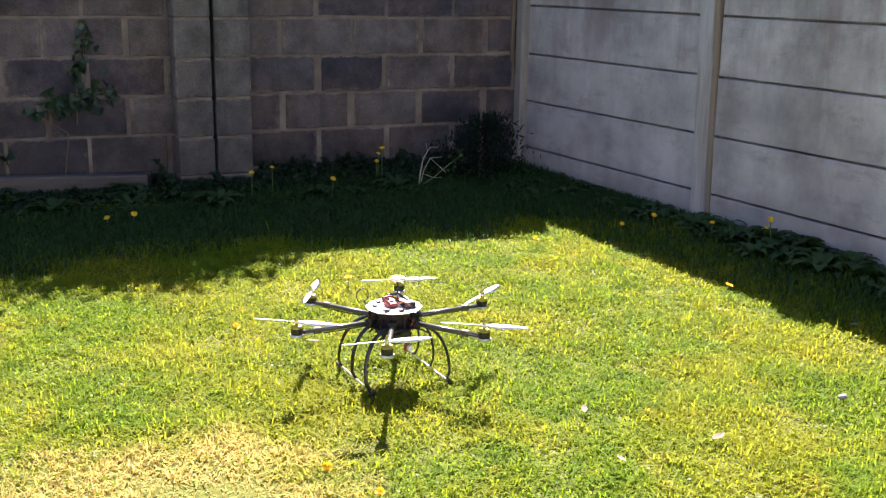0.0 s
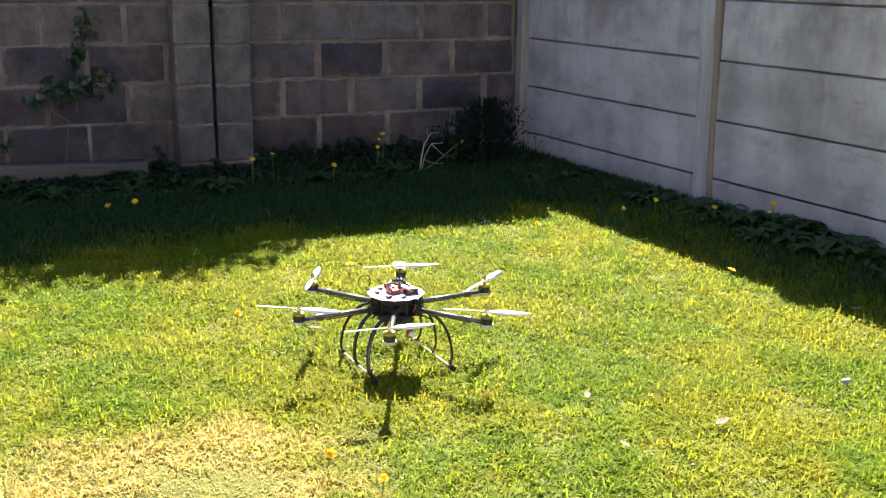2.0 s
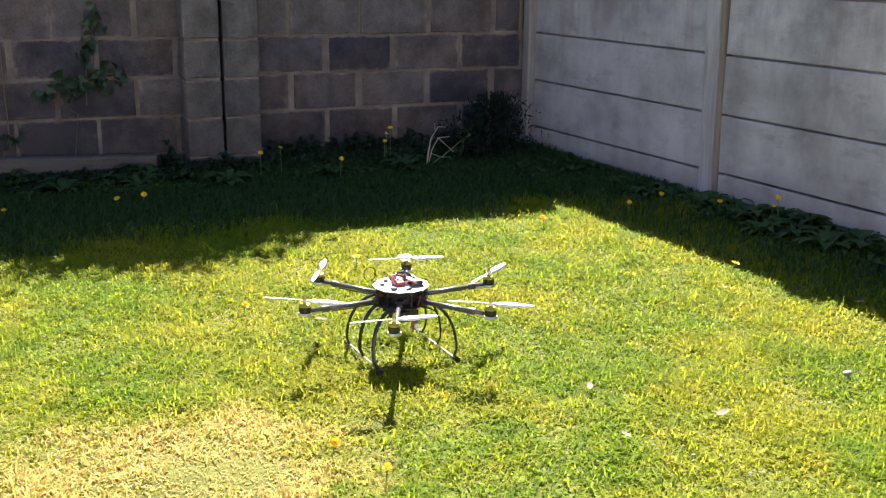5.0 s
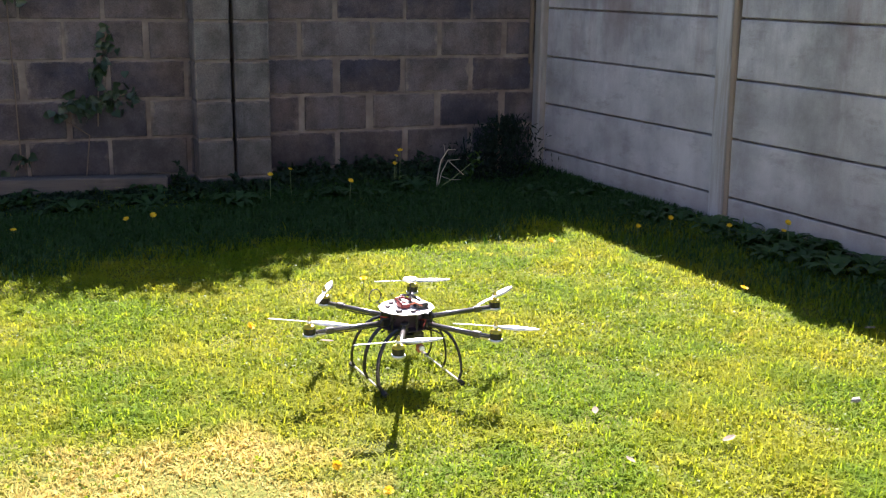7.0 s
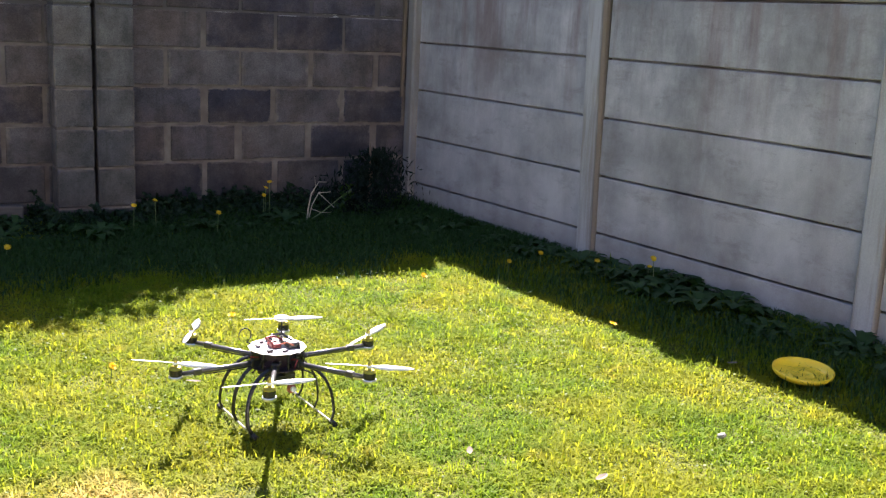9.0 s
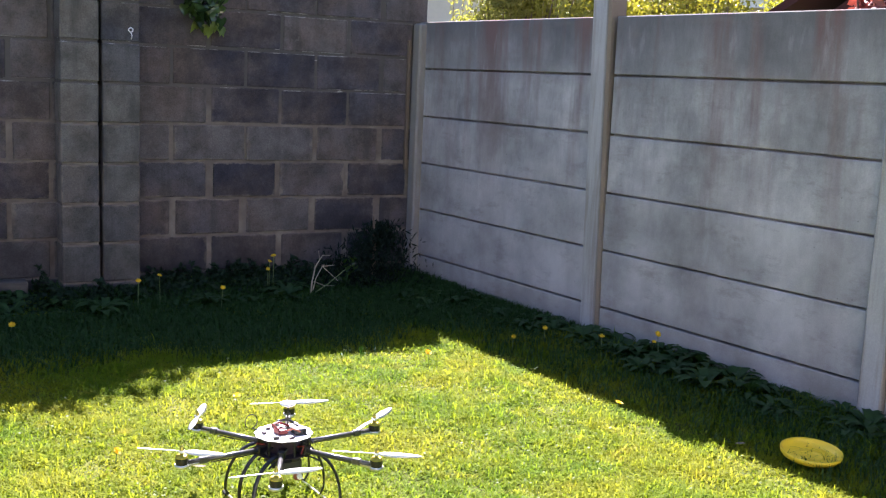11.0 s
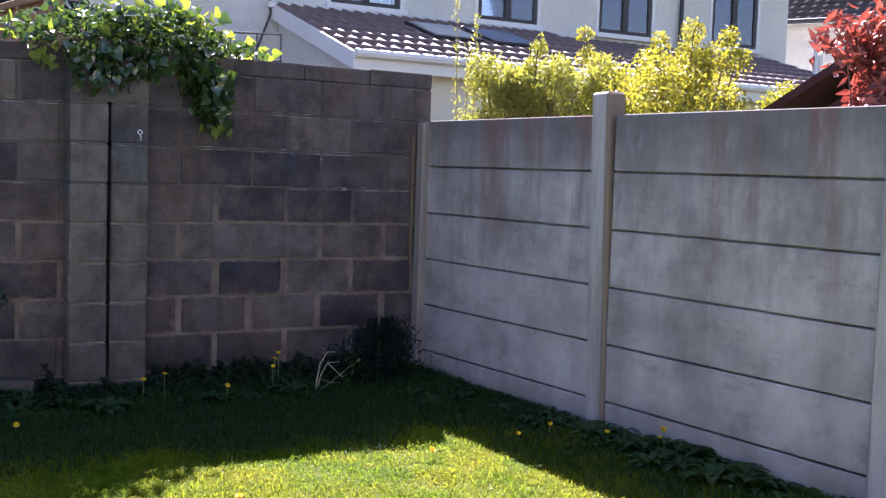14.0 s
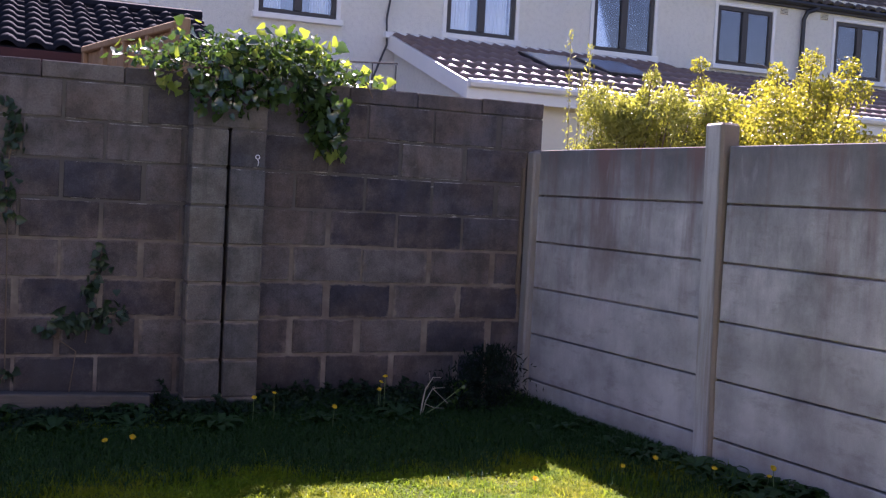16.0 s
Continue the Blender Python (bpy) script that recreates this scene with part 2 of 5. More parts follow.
# blade colour with the shade of wall and fence painted in
SHADE_GRASS = leaf_material("shade_grass_blade", (0.010, 0.036, 0.008), (0.030, 0.080, 0.014), 0.6, 0.25, (1.5, 1.5, 0.6), spec=0.2)
# weed green taken near black: the wall foot's shade is in it
NETTLE = leaf_material("shaded_nettle_leaf", (0.006, 0.017, 0.008), (0.018, 0.042, 0.016), 0.6, 0.2, spec=0.2)
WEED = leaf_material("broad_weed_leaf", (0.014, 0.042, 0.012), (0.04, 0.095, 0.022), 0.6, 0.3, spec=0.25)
CLIMBER_LEAF = leaf_material("dark_climber_leaf", (0.014, 0.032, 0.014), (0.03, 0.06, 0.025), 0.4, 0.2)
CONIFER = leaf_material("dark_conifer", (0.006, 0.013, 0.010), (0.016, 0.028, 0.018), 0.8, 0.1, spec=0.1)
CLOVER = leaf_material("clover_leaf", (0.07, 0.12, 0.010), (0.16, 0.20, 0.016), 0.6, 0.38, (1.5, 1.45, 0.6), spec=0.25)
PETAL = leaf_material("dandelion_petal", (0.80, 0.52, 0.01), (0.90, 0.66, 0.02), 0.6, 0.3, (1.1, 1.0, 0.6))
STEM = plain("green_stem", (0.12, 0.17, 0.05), 0.6)
DEAD_STEM = plain("bleached_stem", (0.34, 0.29, 0.21), 0.8)
BARK = plain("bark", (0.13, 0.095, 0.065), 0.9, bump=0.6)
DRY_LEAF = plain("dry_leaf", (0.15, 0.125, 0.09), 0.9, spec=0.2)
PALE_STONE = plain("pale_stone", (0.25, 0.235, 0.21), 0.8)


def timber_material(name, low, high, axis):
    k = Mat(name)
    at = k.coord(axis)
    grain = k.noise(at, 9, 7, 0.7)
    col = k.mix(grain, low, high)
    col = k.mix(k.ramp(k.noise(k.coord(), 5, 5), (0.5, 0.0), (0.75, 0.5)), col, tuple(c * 0.5 for c in low))
    k.bump(grain, 0.6, 0.006)
    return k.done(col, 0.9, 0, 0.2)


OLD_TIMBER = timber_material("weathered_timber", (0.05, 0.043, 0.038), (0.15, 0.13, 0.11), (0.6, 8, 8))
FENCE_TIMBER = timber_material("stained_fence_timber", (0.20, 0.12, 0.065), (0.36, 0.24, 0.14), (6, 6, 0.7))


def render_wall_material():
    k = Mat("pebbledash")
    at = k.coord()
    stain = k.noise(k.coord((1, 1, 0.25)), 1.2, 6)
    col = k.mix(stain, (0.80, 0.78, 0.70), (0.92, 0.90, 0.83))
    grain = k.noise(at, 55, 4, 0.8)
    col = k.mix(0.5, col, k.ramp(k.mix(0.5, grain, k.noise(at, 14, 5, 0.7)), (0.36, 0.7), (0.52, 1.0)), "MULTIPLY")
    k.bump(grain, 0.9, 0.03)
    return k.done(col, 0.9, 0, 0.2)


DASH = render_wall_material()
WHITE = plain("white_paint", (0.78, 0.77, 0.74), 0.5, vary=0.08, scale=8)
CREAM = plain("cream_render", (0.72, 0.66, 0.52), 0.85, vary=0.12, scale=14, bump=0.4)
FRAME = plain("brown_window_frame", (0.035, 0.028, 0.026), 0.4, vary=0.2)
PIPE = plain("black_downpipe", (0.02, 0.02, 0.022), 0.4)
TILE = plain("brown_roof_tile", (0.17, 0.115, 0.095), 0.5, vary=0.35, scale=20, bump=0.3, spec=0.35)
SLATE = plain("dark_roof_tile", (0.012, 0.013, 0.018), 0.9, spec=0.1, vary=0.3, scale=20, bump=0.3)
GREY_TILE = plain("grey_roof_tile", (0.075, 0.066, 0.062), 0.9, spec=0.15, vary=0.3, scale=10)
FELT = plain("dark_red_roofing", (0.05, 0.014, 0.013), 0.85, vary=0.2)
CURTAIN = plain("net_curtain", (0.75, 0.76, 0.78), 0.9, vary=0.1, scale=6)
# dark colour standing for the dimness inside the rooms
ROOM_SHADE = plain("room_shade", (0.10, 0.10, 0.11), 0.9)
LEAD = plain("skylight_glass", (0.30, 0.33, 0.36), 0.12, vary=0.1)


def glass_material():
    k = Mat("window_glass")
    gl, tr, mx = k.t.nodes.new("ShaderNodeBsdfGlossy"), k.t.nodes.new("ShaderNodeBsdfTransparent"), k.t.nodes.new("ShaderNodeMixShader")
    gl.inputs["Roughness"].default_value = 0.02
    gl.inputs[0].default_value = (0.86, 0.93, 1, 1)
    fr = k.t.nodes.new("ShaderNodeFresnel")
    fr.inputs[0].default_value = 1.9
    k.t.links.new(k.math("ADD", fr.outputs[0], 0.06), mx.inputs[0])
    k.t.links.new(tr.outputs[0], mx.inputs[1]), k.t.links.new(gl.outputs[0], mx.inputs[2])
    k.t.links.new(mx.outputs[0], k.out.inputs[0])
    return k.m


GLASS = glass_material()
CARBON = plain("carbon_tube", (0.06, 0.058, 0.056), 0.28, vary=0.3, scale=120, spec=0.7)
BLACK = plain("black_plastic", (0.012, 0.012, 0.013), 0.35, vary=0.3)
RUBBER = plain("black_rubber", (0.015, 0.015, 0.015), 0.8)
SILVER = plain("brushed_aluminium", (0.72, 0.72, 0.72), 0.3, metal=1.0, vary=0.1, scale=90)
GOLD = plain("gold_anodised_motor", (0.42, 0.36, 0.06), 0.35, metal=0.8, vary=0.15)
WHITE_PLASTIC = plain("white_plastic", (0.82, 0.82, 0.80), 0.35, vary=0.06)
PLATE = plain("glass_fibre_plate", (0.56, 0.53, 0.50), 0.3, vary=0.3, scale=35, spec=0.8)
BOARD = plain("circuit_board", (0.035, 0.02, 0.03), 0.5, vary=0.5, scale=90)
RED_WIRE = plain("red_wire", (0.20, 0.022, 0.018), 0.5)
ORANGE = plain("orange_plastic", (0.34, 0.10, 0.05), 0.5)
BATTERY = plain("battery_wrap", (0.02, 0.021, 0.03), 0.4)
YELLOW = plain("yellow_plastic", (0.80, 0.56, 0.015), 0.4, vary=0.06, scale=12)


# ---- mesh words ----
def thing(name, label, category, group="", kind="", at=None):
    ob = tagged(new(name), label, category, group, kind)
    ob.empty_display_size = 0.05
    if at is not None:
        ob.matrix_world = at
    return ob


def mesh_of(bm, name, material, smooth=False):
    me = bpy.data.meshes.new(name)
    bm.normal_update()
    bm.to_mesh(me)
    bm.free()
    me.materials.append(material)
    if smooth:
        me.shade_smooth()
    return me


def part(name, bm, material, parent=None, label="", at=None, smooth=False):
    ob = new(name, mesh_of(bm, name, material, smooth))
    if parent is not None:
        ob.parent = parent
    if at is not None:
        ob.matrix_basis = at
    return tagged(ob, label)


def shared(name, me, parent, at):
    ob = new(name, me)
    ob.parent = parent
    ob.matrix_basis = at
    return ob


def box(x0, x1, y0, y1, z0, z1, bevel=0.0, bm=None, m=None):
    bm = bm or bmesh.new()
    got = bmesh.ops.create_cube(bm, size=1, matrix=(m or Matrix()) @ Matrix.Translation(((x0 + x1) / 2, (y0 + y1) / 2, (z0 + z1) / 2)) @ Matrix.Diagonal((x1 - x0, y1 - y0, z1 - z0, 1)))
    if bevel:
        edges = {e for v in got["verts"] for e in v.link_edges}
        bmesh.ops.bevel(bm, geom=list(edges), offset=bevel, segments=1, affect="EDGES")
    return bm


def tube(points, radius, sides=8, bm=None, flat=1.0):
    """A round or flattened rod along a line of points; radius may be one number or one for each point."""
    bm = bm or bmesh.new()
    points = [Vector(p) for p in points]
    radii = radius if isinstance(radius, (list, tuple)) else [radius] * len(points)
    rings, side = [], None
    for n, p in enumerate(points):
        way = (points[min(n + 1, len(points) - 1)] - points[max(n - 1, 0)]).normalized()
        if side is None:
            side = way.orthogonal().normalized()
        side = (side - way * side.dot(way)).normalized()
        up = way.cross(side)
        rings.append([bm.verts.new(p + radii[n] * (math.cos(a) * side + flat * math.sin(a) * up)) for a in [2 * math.pi * i / sides for i in range(sides)]])
    for a, b in zip(rings, rings[1:]):
        for i in range(sides):
            bm.faces.new((a[i], a[(i + 1) % sides], b[(i + 1) % sides], b[i]))
    bm.faces.new(rings[0][::-1]), bm.faces.new(rings[-1])
    return bm


def lathe(profile, sides=24, bm=None, m=None):
    """A turned solid: (radius, z) from the bottom's centre to the top's."""
    bm, m = bm or bmesh.new(), m or Matrix()
    rings = []
    for r, z in profile:
        if r < 1e-6:
            rings.append([bm.verts.new(m @ Vector((0, 0, z)))])
        else:
            rings.append([bm.verts.new(m @ Vector((r * math.cos(2 * math.pi * i / sides), r * math.sin(2 * math.pi * i / sides), z))) for i in range(sides)])
    for a, b in zip(rings, rings[1:]):
        for i in range(sides):
            j = (i + 1) % sides
            if len(a) == 1 and len(b) > 1:
                bm.faces.new((a[0], b[j], b[i]))
            elif len(b) == 1 and len(a) > 1:
                bm.faces.new((a[i], a[j], b[0]))
            elif len(a) > 1:
                bm.faces.new((a[i], a[j], b[j], b[i]))
    return bm


def raw_mesh(name, verts, faces, material):
    """A mesh from arrays: verts (n, 3), faces (m, 3 or 4)."""
    me = bpy.data.meshes.new(name)
    verts, faces = np.asarray(verts, np.float32), np.asarray(faces, np.int32)
    me.vertices.add(len(verts))
    me.vertices.foreach_set("co", verts.ravel())
    k = faces.shape[1]
    me.loops.add(faces.size)
    me.loops.foreach_set("vertex_index", faces.ravel())
    me.polygons.add(len(faces))
    me.polygons.foreach_set("loop_start", np.arange(0, faces.size, k, dtype=np.int32))
    me.update(calc_edges=True)
    me.materials.append(material)
    return me


def leaves(name, centres, sizes, material, rng, narrow=0.5, droop=0.3, up=None):
    """Many folded leaves, each of four triangles, at the given centres."""
    n = len(centres)
    way = rng.normal(size=(n, 3))
    if up is not None:
        way = way * 0.7 + np.asarray(up)
    way /= np.linalg.norm(way, axis=1)[:, None]
    other = rng.normal(size=(n, 3))
    side = np.cross(way, other)
    side /= np.linalg.norm(side, axis=1)[:, None] + 1e-9
    nor = np.cross(side, way)
    s = np.asarray(sizes)[:, None]
    base = centres - way * s * 0.5
    tip = centres + way * s * 0.5 - nor * s * droop * 0.4
    mid = centres + nor * s * 0.06
    l, r = centres + side * s * narrow * 0.5 - nor * s * 0.06, centres - side * s * narrow * 0.5 - nor * s * 0.06
    verts = np.stack([base, l, tip, r, mid], 1).reshape(-1, 3)
    f = np.array([[0, 1, 4], [1, 2, 4], [2, 3, 4], [3, 0, 4]])
    faces = (np.arange(n)[:, None, None] * 5 + f).reshape(-1, 3)
    return raw_mesh(name, verts, faces, material)


# ---- the setting ----
def build_ground():
    bm = bmesh.new()
    bmesh.ops.create_grid(bm, x_segments=40, y_segments=40, size=300)
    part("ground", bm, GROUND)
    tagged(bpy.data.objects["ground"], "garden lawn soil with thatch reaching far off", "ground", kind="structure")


build_ground()

COURSE, SLOPE, FOOT, BLOCK_LONG = 0.225, 0.0015, 0.084, 0.45
TURN = 0.1075  # the block wall does not stand square to the fence
WALL_AT, LEAN = Matrix.Rotation(-TURN, 4, "Z"), math.tan(TURN)
WALL_LEFT, WALL_RIGHT = -9.2, 0.06


def sheared(bm):
    for v in bm.verts:
        v.co.z -= SLOPE * v.co.x
    return bm


def build_wall():
    wall = thing("wall_north", "old grey concrete block garden wall with rough brown mortar", "wall", kind="structure", at=WALL_AT)
    top = FOOT + 8 * COURSE
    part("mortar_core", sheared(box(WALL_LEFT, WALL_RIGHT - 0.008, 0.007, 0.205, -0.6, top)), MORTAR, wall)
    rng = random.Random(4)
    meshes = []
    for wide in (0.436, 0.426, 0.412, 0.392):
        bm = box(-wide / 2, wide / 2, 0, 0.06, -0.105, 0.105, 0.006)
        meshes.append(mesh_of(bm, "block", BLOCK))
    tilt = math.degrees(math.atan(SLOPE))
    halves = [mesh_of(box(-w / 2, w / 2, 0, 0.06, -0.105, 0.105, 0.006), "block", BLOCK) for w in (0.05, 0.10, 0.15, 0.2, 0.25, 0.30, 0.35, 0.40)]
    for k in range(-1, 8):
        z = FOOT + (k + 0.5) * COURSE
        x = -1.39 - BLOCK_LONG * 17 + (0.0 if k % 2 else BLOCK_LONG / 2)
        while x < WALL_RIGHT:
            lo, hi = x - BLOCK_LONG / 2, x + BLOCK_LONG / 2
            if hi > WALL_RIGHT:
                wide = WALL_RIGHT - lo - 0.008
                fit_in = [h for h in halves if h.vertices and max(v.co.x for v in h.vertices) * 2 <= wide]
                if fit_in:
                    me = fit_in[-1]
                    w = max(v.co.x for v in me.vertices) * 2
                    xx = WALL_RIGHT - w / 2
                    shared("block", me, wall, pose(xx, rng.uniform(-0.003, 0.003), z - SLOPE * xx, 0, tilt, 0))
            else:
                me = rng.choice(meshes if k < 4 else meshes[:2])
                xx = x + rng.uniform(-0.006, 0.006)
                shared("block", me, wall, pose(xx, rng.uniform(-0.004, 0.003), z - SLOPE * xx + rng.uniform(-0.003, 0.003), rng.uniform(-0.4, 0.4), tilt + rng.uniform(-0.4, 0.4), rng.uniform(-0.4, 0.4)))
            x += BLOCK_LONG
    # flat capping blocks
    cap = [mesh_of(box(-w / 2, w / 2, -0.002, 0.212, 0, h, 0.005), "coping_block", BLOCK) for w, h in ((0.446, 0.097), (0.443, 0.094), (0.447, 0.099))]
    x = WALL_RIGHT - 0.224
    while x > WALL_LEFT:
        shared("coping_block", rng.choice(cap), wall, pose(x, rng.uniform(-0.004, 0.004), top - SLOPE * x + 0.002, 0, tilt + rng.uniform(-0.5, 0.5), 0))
        x -= BLOCK_LONG


def build_pier():
    pier = thing("wall_pier", "pale concrete block pier with a dark open joint", "wall", kind="structure", at=WALL_AT)
    tilt = math.degrees(math.atan(SLOPE))
    top = FOOT + 8 * COURSE
    for x0, x1 in ((-2.273, -2.068), (-2.051, -1.842)):
        part("mortar_core", sheared(box(x0 + 0.006, x1 - 0.006, -0.193, 0.004, -0.5, top)), MORTAR, pier)
    me = mesh_of(box(-0.1025, 0.1025, -0.2, -0.01, -0.106, 0.106, 0.007), "block", PIER_BLOCK)
    wide = mesh_of(box(-0.216, 0.216, -0.2, -0.01, -0.106, 0.106, 0.007), "block", PIER_BLOCK)
    rng = random.Random(9)
    for k in range(-1, 8):
        z = FOOT + (k + 0.5) * COURSE
        if k == 7:
            shared("block", wide, pier, pose(-2.058, 0, z + SLOPE * 2.058, 0, tilt, 0))
            continue
        for x in (-2.1705, -1.9465):
            shared("block", me, pier, pose(x + rng.uniform(-0.002, 0.002), rng.uniform(-0.004, 0.002), z - SLOPE * x, 0, tilt + rng.uniform(-0.5, 0.5), 0))
    cap = mesh_of(box(-0.22, 0.22, -0.205, -0.008, 0, 0.094, 0.008), "coping_block", PIER_BLOCK)
    shared("coping_block", cap, pier, pose(-2.058, 0, top + SLOPE * 2.058 + 0.002, 0, tilt, 0))


FENCE_TOP, PANEL_HIGH = 1.675, 0.305
POSTS = [(-0.047, 0.090, 1.66), (-1.812, 0.140, 1.792), (-3.52, 0.120, 1.792), (-5.26, 0.107, 1.792), (-6.99, 0.107, 1.792), (-8.72, 0.107, 1.792), (-10.45, 0.107, 1.792), (-12.18, 0.107, 1.792)]


def build_fence():
    fence = thing("fence_east", "grey precast concrete post and panel fence, streaked with dirt", "fence", kind="structure")
    rng = random.Random(2)
    for y, wide, high in POSTS:
        bm = box(-0.052 if y > -1 else -0.024, 0.10, -wide / 2, wide / 2, -0.4, high, 0.012)
        lean = -1.8 if -2 < y < -1 else 0.0
        # the corner post takes the copy with shade in its colour
        part("post", bm, SHADED_POST if y > -1 else POST, fence, at=pose(0, y, 0, lean, rng.uniform(-0.15, 0.15), 0))
    for (a, wa, _), (b, wb, _) in zip(POSTS, POSTS[1:]):
        y0, y1 = b + wb / 2 - 0.06, a - wa / 2 + 0.02
        if a == POSTS[0][0]:
            y1 = -0.004
        half = (y1 - y0) / 2
        bm = box(0, 0.05, -half, half, 0.006, PANEL_HIGH - 0.005, 0.004)
        me = mesh_of(bm, "panel", PANEL)
        for k in range(6):
            z = FENCE_TOP - PANEL_HIGH * (k + 1)
            shared("panel", me, fence, pose(rng.uniform(-0.003, 0.003), (y0 + y1) / 2, z, 0, 0, 0))
    part("batten", box(-0.085, -0.062, -0.018, 0.002, 0.71, 1.55, 0.003), BARK, fence, "brown strip in the corner")
    # thin tongue behind the joints
    for (a, wa, _), (b, wb, _) in zip(POSTS, POSTS[1:]):
        part("tongue", box(0.044, 0.058, b, a, -0.1, FENCE_TOP - 0.05), PANEL, fence)


build_wall()
build_pier()
build_fence()
west = part("wall_west", box(-9.5, -9.3, -13, 0.9, -0.3, 1.9, 0.01), MORTAR)
tagged(west, "plain rendered garden wall closing the plot", "wall", kind="structure")
south = part("wall_south", box(-9.5, 0.1, -13.2, -13.0, -0.3, 2.4, 0.01), CREAM)
tagged(south, "plain rendered wall behind the lawn", "wall", kind="structure")


# ---- the house behind, in a frame turned to its front ----
HOUSE = pose(4.77, 8.95, 0, 0, 0, -5.5)


PROFILE = [(0.0, 0.0), (0.18, 0.75), (0.36, 1.0), (0.54, 0.75), (0.72, 0.1), (1.0, 0.0)]


def tile_arrays(step_a, step_b, nor, thick, roll):
    """One pantile: its curved top and its nose."""
    verts, faces = [], []
    for s, h in PROFILE:
        lo = step_a * s + nor * (thick + roll * h) - step_b * 0.08
        hi = step_a * s + step_b + nor * (0.008 + roll * h)
        verts += [lo, hi, lo - nor * (thick * 0.9)]
    for q in range(len(PROFILE) - 1):
        k, l = 3 * q, 3 * q + 3
        faces += [(k, l, l + 1, k + 1), (k + 2, l + 2, l, k)]
    return np.array([tuple(v) for v in verts]), np.array(faces)


def tiled_roof(name, house, corner, along, up, cols, rows, material, label, pieces=False, thick=0.035, roll=0.05):
    """A pitched roof: a sloping deck and curved tiles on it, each its own piece where it can be picked out."""
    a, b, c = Vector(along), Vector(up), Vector(corner)
    nor = a.cross(b).normalized()
    deck = bmesh.new()
    vs = [deck.verts.new(p - nor * d) for d in (0.0, 0.06) for p in (c, c + a, c + a + b, c + b)]
    for f in ((0, 1, 2, 3), (7, 6, 5, 4), (0, 4, 5, 1), (1, 5, 6, 2), (2, 6, 7, 3), (3, 7, 4, 0)):
        deck.faces.new([vs[i] for i in f])
    roof = part(name, deck, material, house, label)
    step_a, step_b = a / cols, b / rows
    verts, faces = tile_arrays(step_a, step_b, nor, thick, roll)
    spots = [c + step_a * i + step_b * j for j in range(rows) for i in range(cols)]
    if pieces:
        me = raw_mesh("tile", verts, faces, material)
        for p in spots:
            shared("tile", me, roof, Matrix.Translation(p))
    else:
        all_v = (np.array([tuple(p) for p in spots])[:, None] + verts).reshape(-1, 3)
        all_f = (np.arange(len(spots))[:, None, None] * len(verts) + faces).reshape(-1, 4)
        ob = tagged(new("tiles", raw_mesh("tiles", all_v, all_f, material)), kind="stuff")
        ob.parent = roof
    return roof


def window(house, u0, u1, z0, z1, split=0.5, drawn=0.3):
    frame_bm = bmesh.new()
    w = 0.07
    for a, b, c, d in ((u0, u1, z0, z0 + w), (u0, u1, z1 - w, z1), (u0, u0 + w, z0 + w, z1 - w), (u1 - w, u1, z0 + w, z1 - w)):
        box(a, b, -0.01, 0.06, c, d, 0.006, frame_bm)
    um = u0 + (u1 - u0) * split
    box(um - 0.06, um + 0.06, -0.02, 0.055, z0 + w, z1 - w, 0.006, frame_bm)
    win = part("window", frame_bm, FRAME, house, "dark brown framed window with net curtains")
    part("window_sill", box(u0 - 0.1, u1 + 0.1, -0.09, 0.05, z0 - 0.09, z0 - 0.004, 0.01), WHITE, win)
    trim = bmesh.new()
    for a, b, c, d in ((u0 - 0.07, u0 - 0.003, z0, z1 + 0.06), (u1 + 0.003, u1 + 0.07, z0, z1 + 0.06), (u0 - 0.003, u1 + 0.003, z1 + 0.003, z1 + 0.06)):
        box(a, b, -0.025, 0.02, c, d, 0.005, trim)
    part("reveal", trim, WHITE, win)
    for a, b in ((u0 + w, um - 0.06), (um + 0.06, u1 - w)):
        pane = part("pane", box(a, b, 0.02, 0.026, z0 + w, z1 - w), GLASS, win)
        pane.visible_shadow = False
        # curtain hung in folds inside
        bm = bmesh.new()
        wide = (b - a) * (drawn + 0.35)
        x0 = a if a < um - 0.2 and b <= um else b - wide
        rows = [[], []]
        for i in range(25):
            x, y = x0 + wide * i / 24, 0.16 + 0.025 * math.sin(i * 1.9)
            rows[0].append(bm.verts.new((x, y, z0))), rows[1].append(bm.verts.new((x, y, z1)))
        for i in range(24):
            bm.faces.new((rows[0][i], rows[0][i + 1], rows[1][i + 1], rows[1][i]))
        part("curtain", bm, CURTAIN, win, "white net curtain")
    return win


def wall_with_holes(u0, u1, z0, z1, holes, y0, y1):
    """One wall from u0 to u1 with openings (a, b, c, d) cut right through."""
    bm = bmesh.new()
    us = sorted({u0, u1, *(h[0] for h in holes), *(h[1] for h in holes)})
    zs = sorted({z0, z1, *(h[2] for h in holes), *(h[3] for h in holes)})
    grid = {(u, z): bm.verts.new((u, y0, z)) for u in us for z in zs}
    for ua, ub in zip(us, us[1:]):
        for za, zb in zip(zs, zs[1:]):
            if not any(h[0] <= ua and ub <= h[1] and h[2] <= za and zb <= h[3] for h in holes):
                bm.faces.new((grid[ua, za], grid[ub, za], grid[ub, zb], grid[ua, zb]))
    got = bmesh.ops.extrude_face_region(bm, geom=list(bm.faces))
    for v in got["geom"]:
        if isinstance(v, bmesh.types.BMVert):
            v.co.y = y1
    bmesh.ops.recalc_face_normals(bm, faces=bm.faces)
    return bm


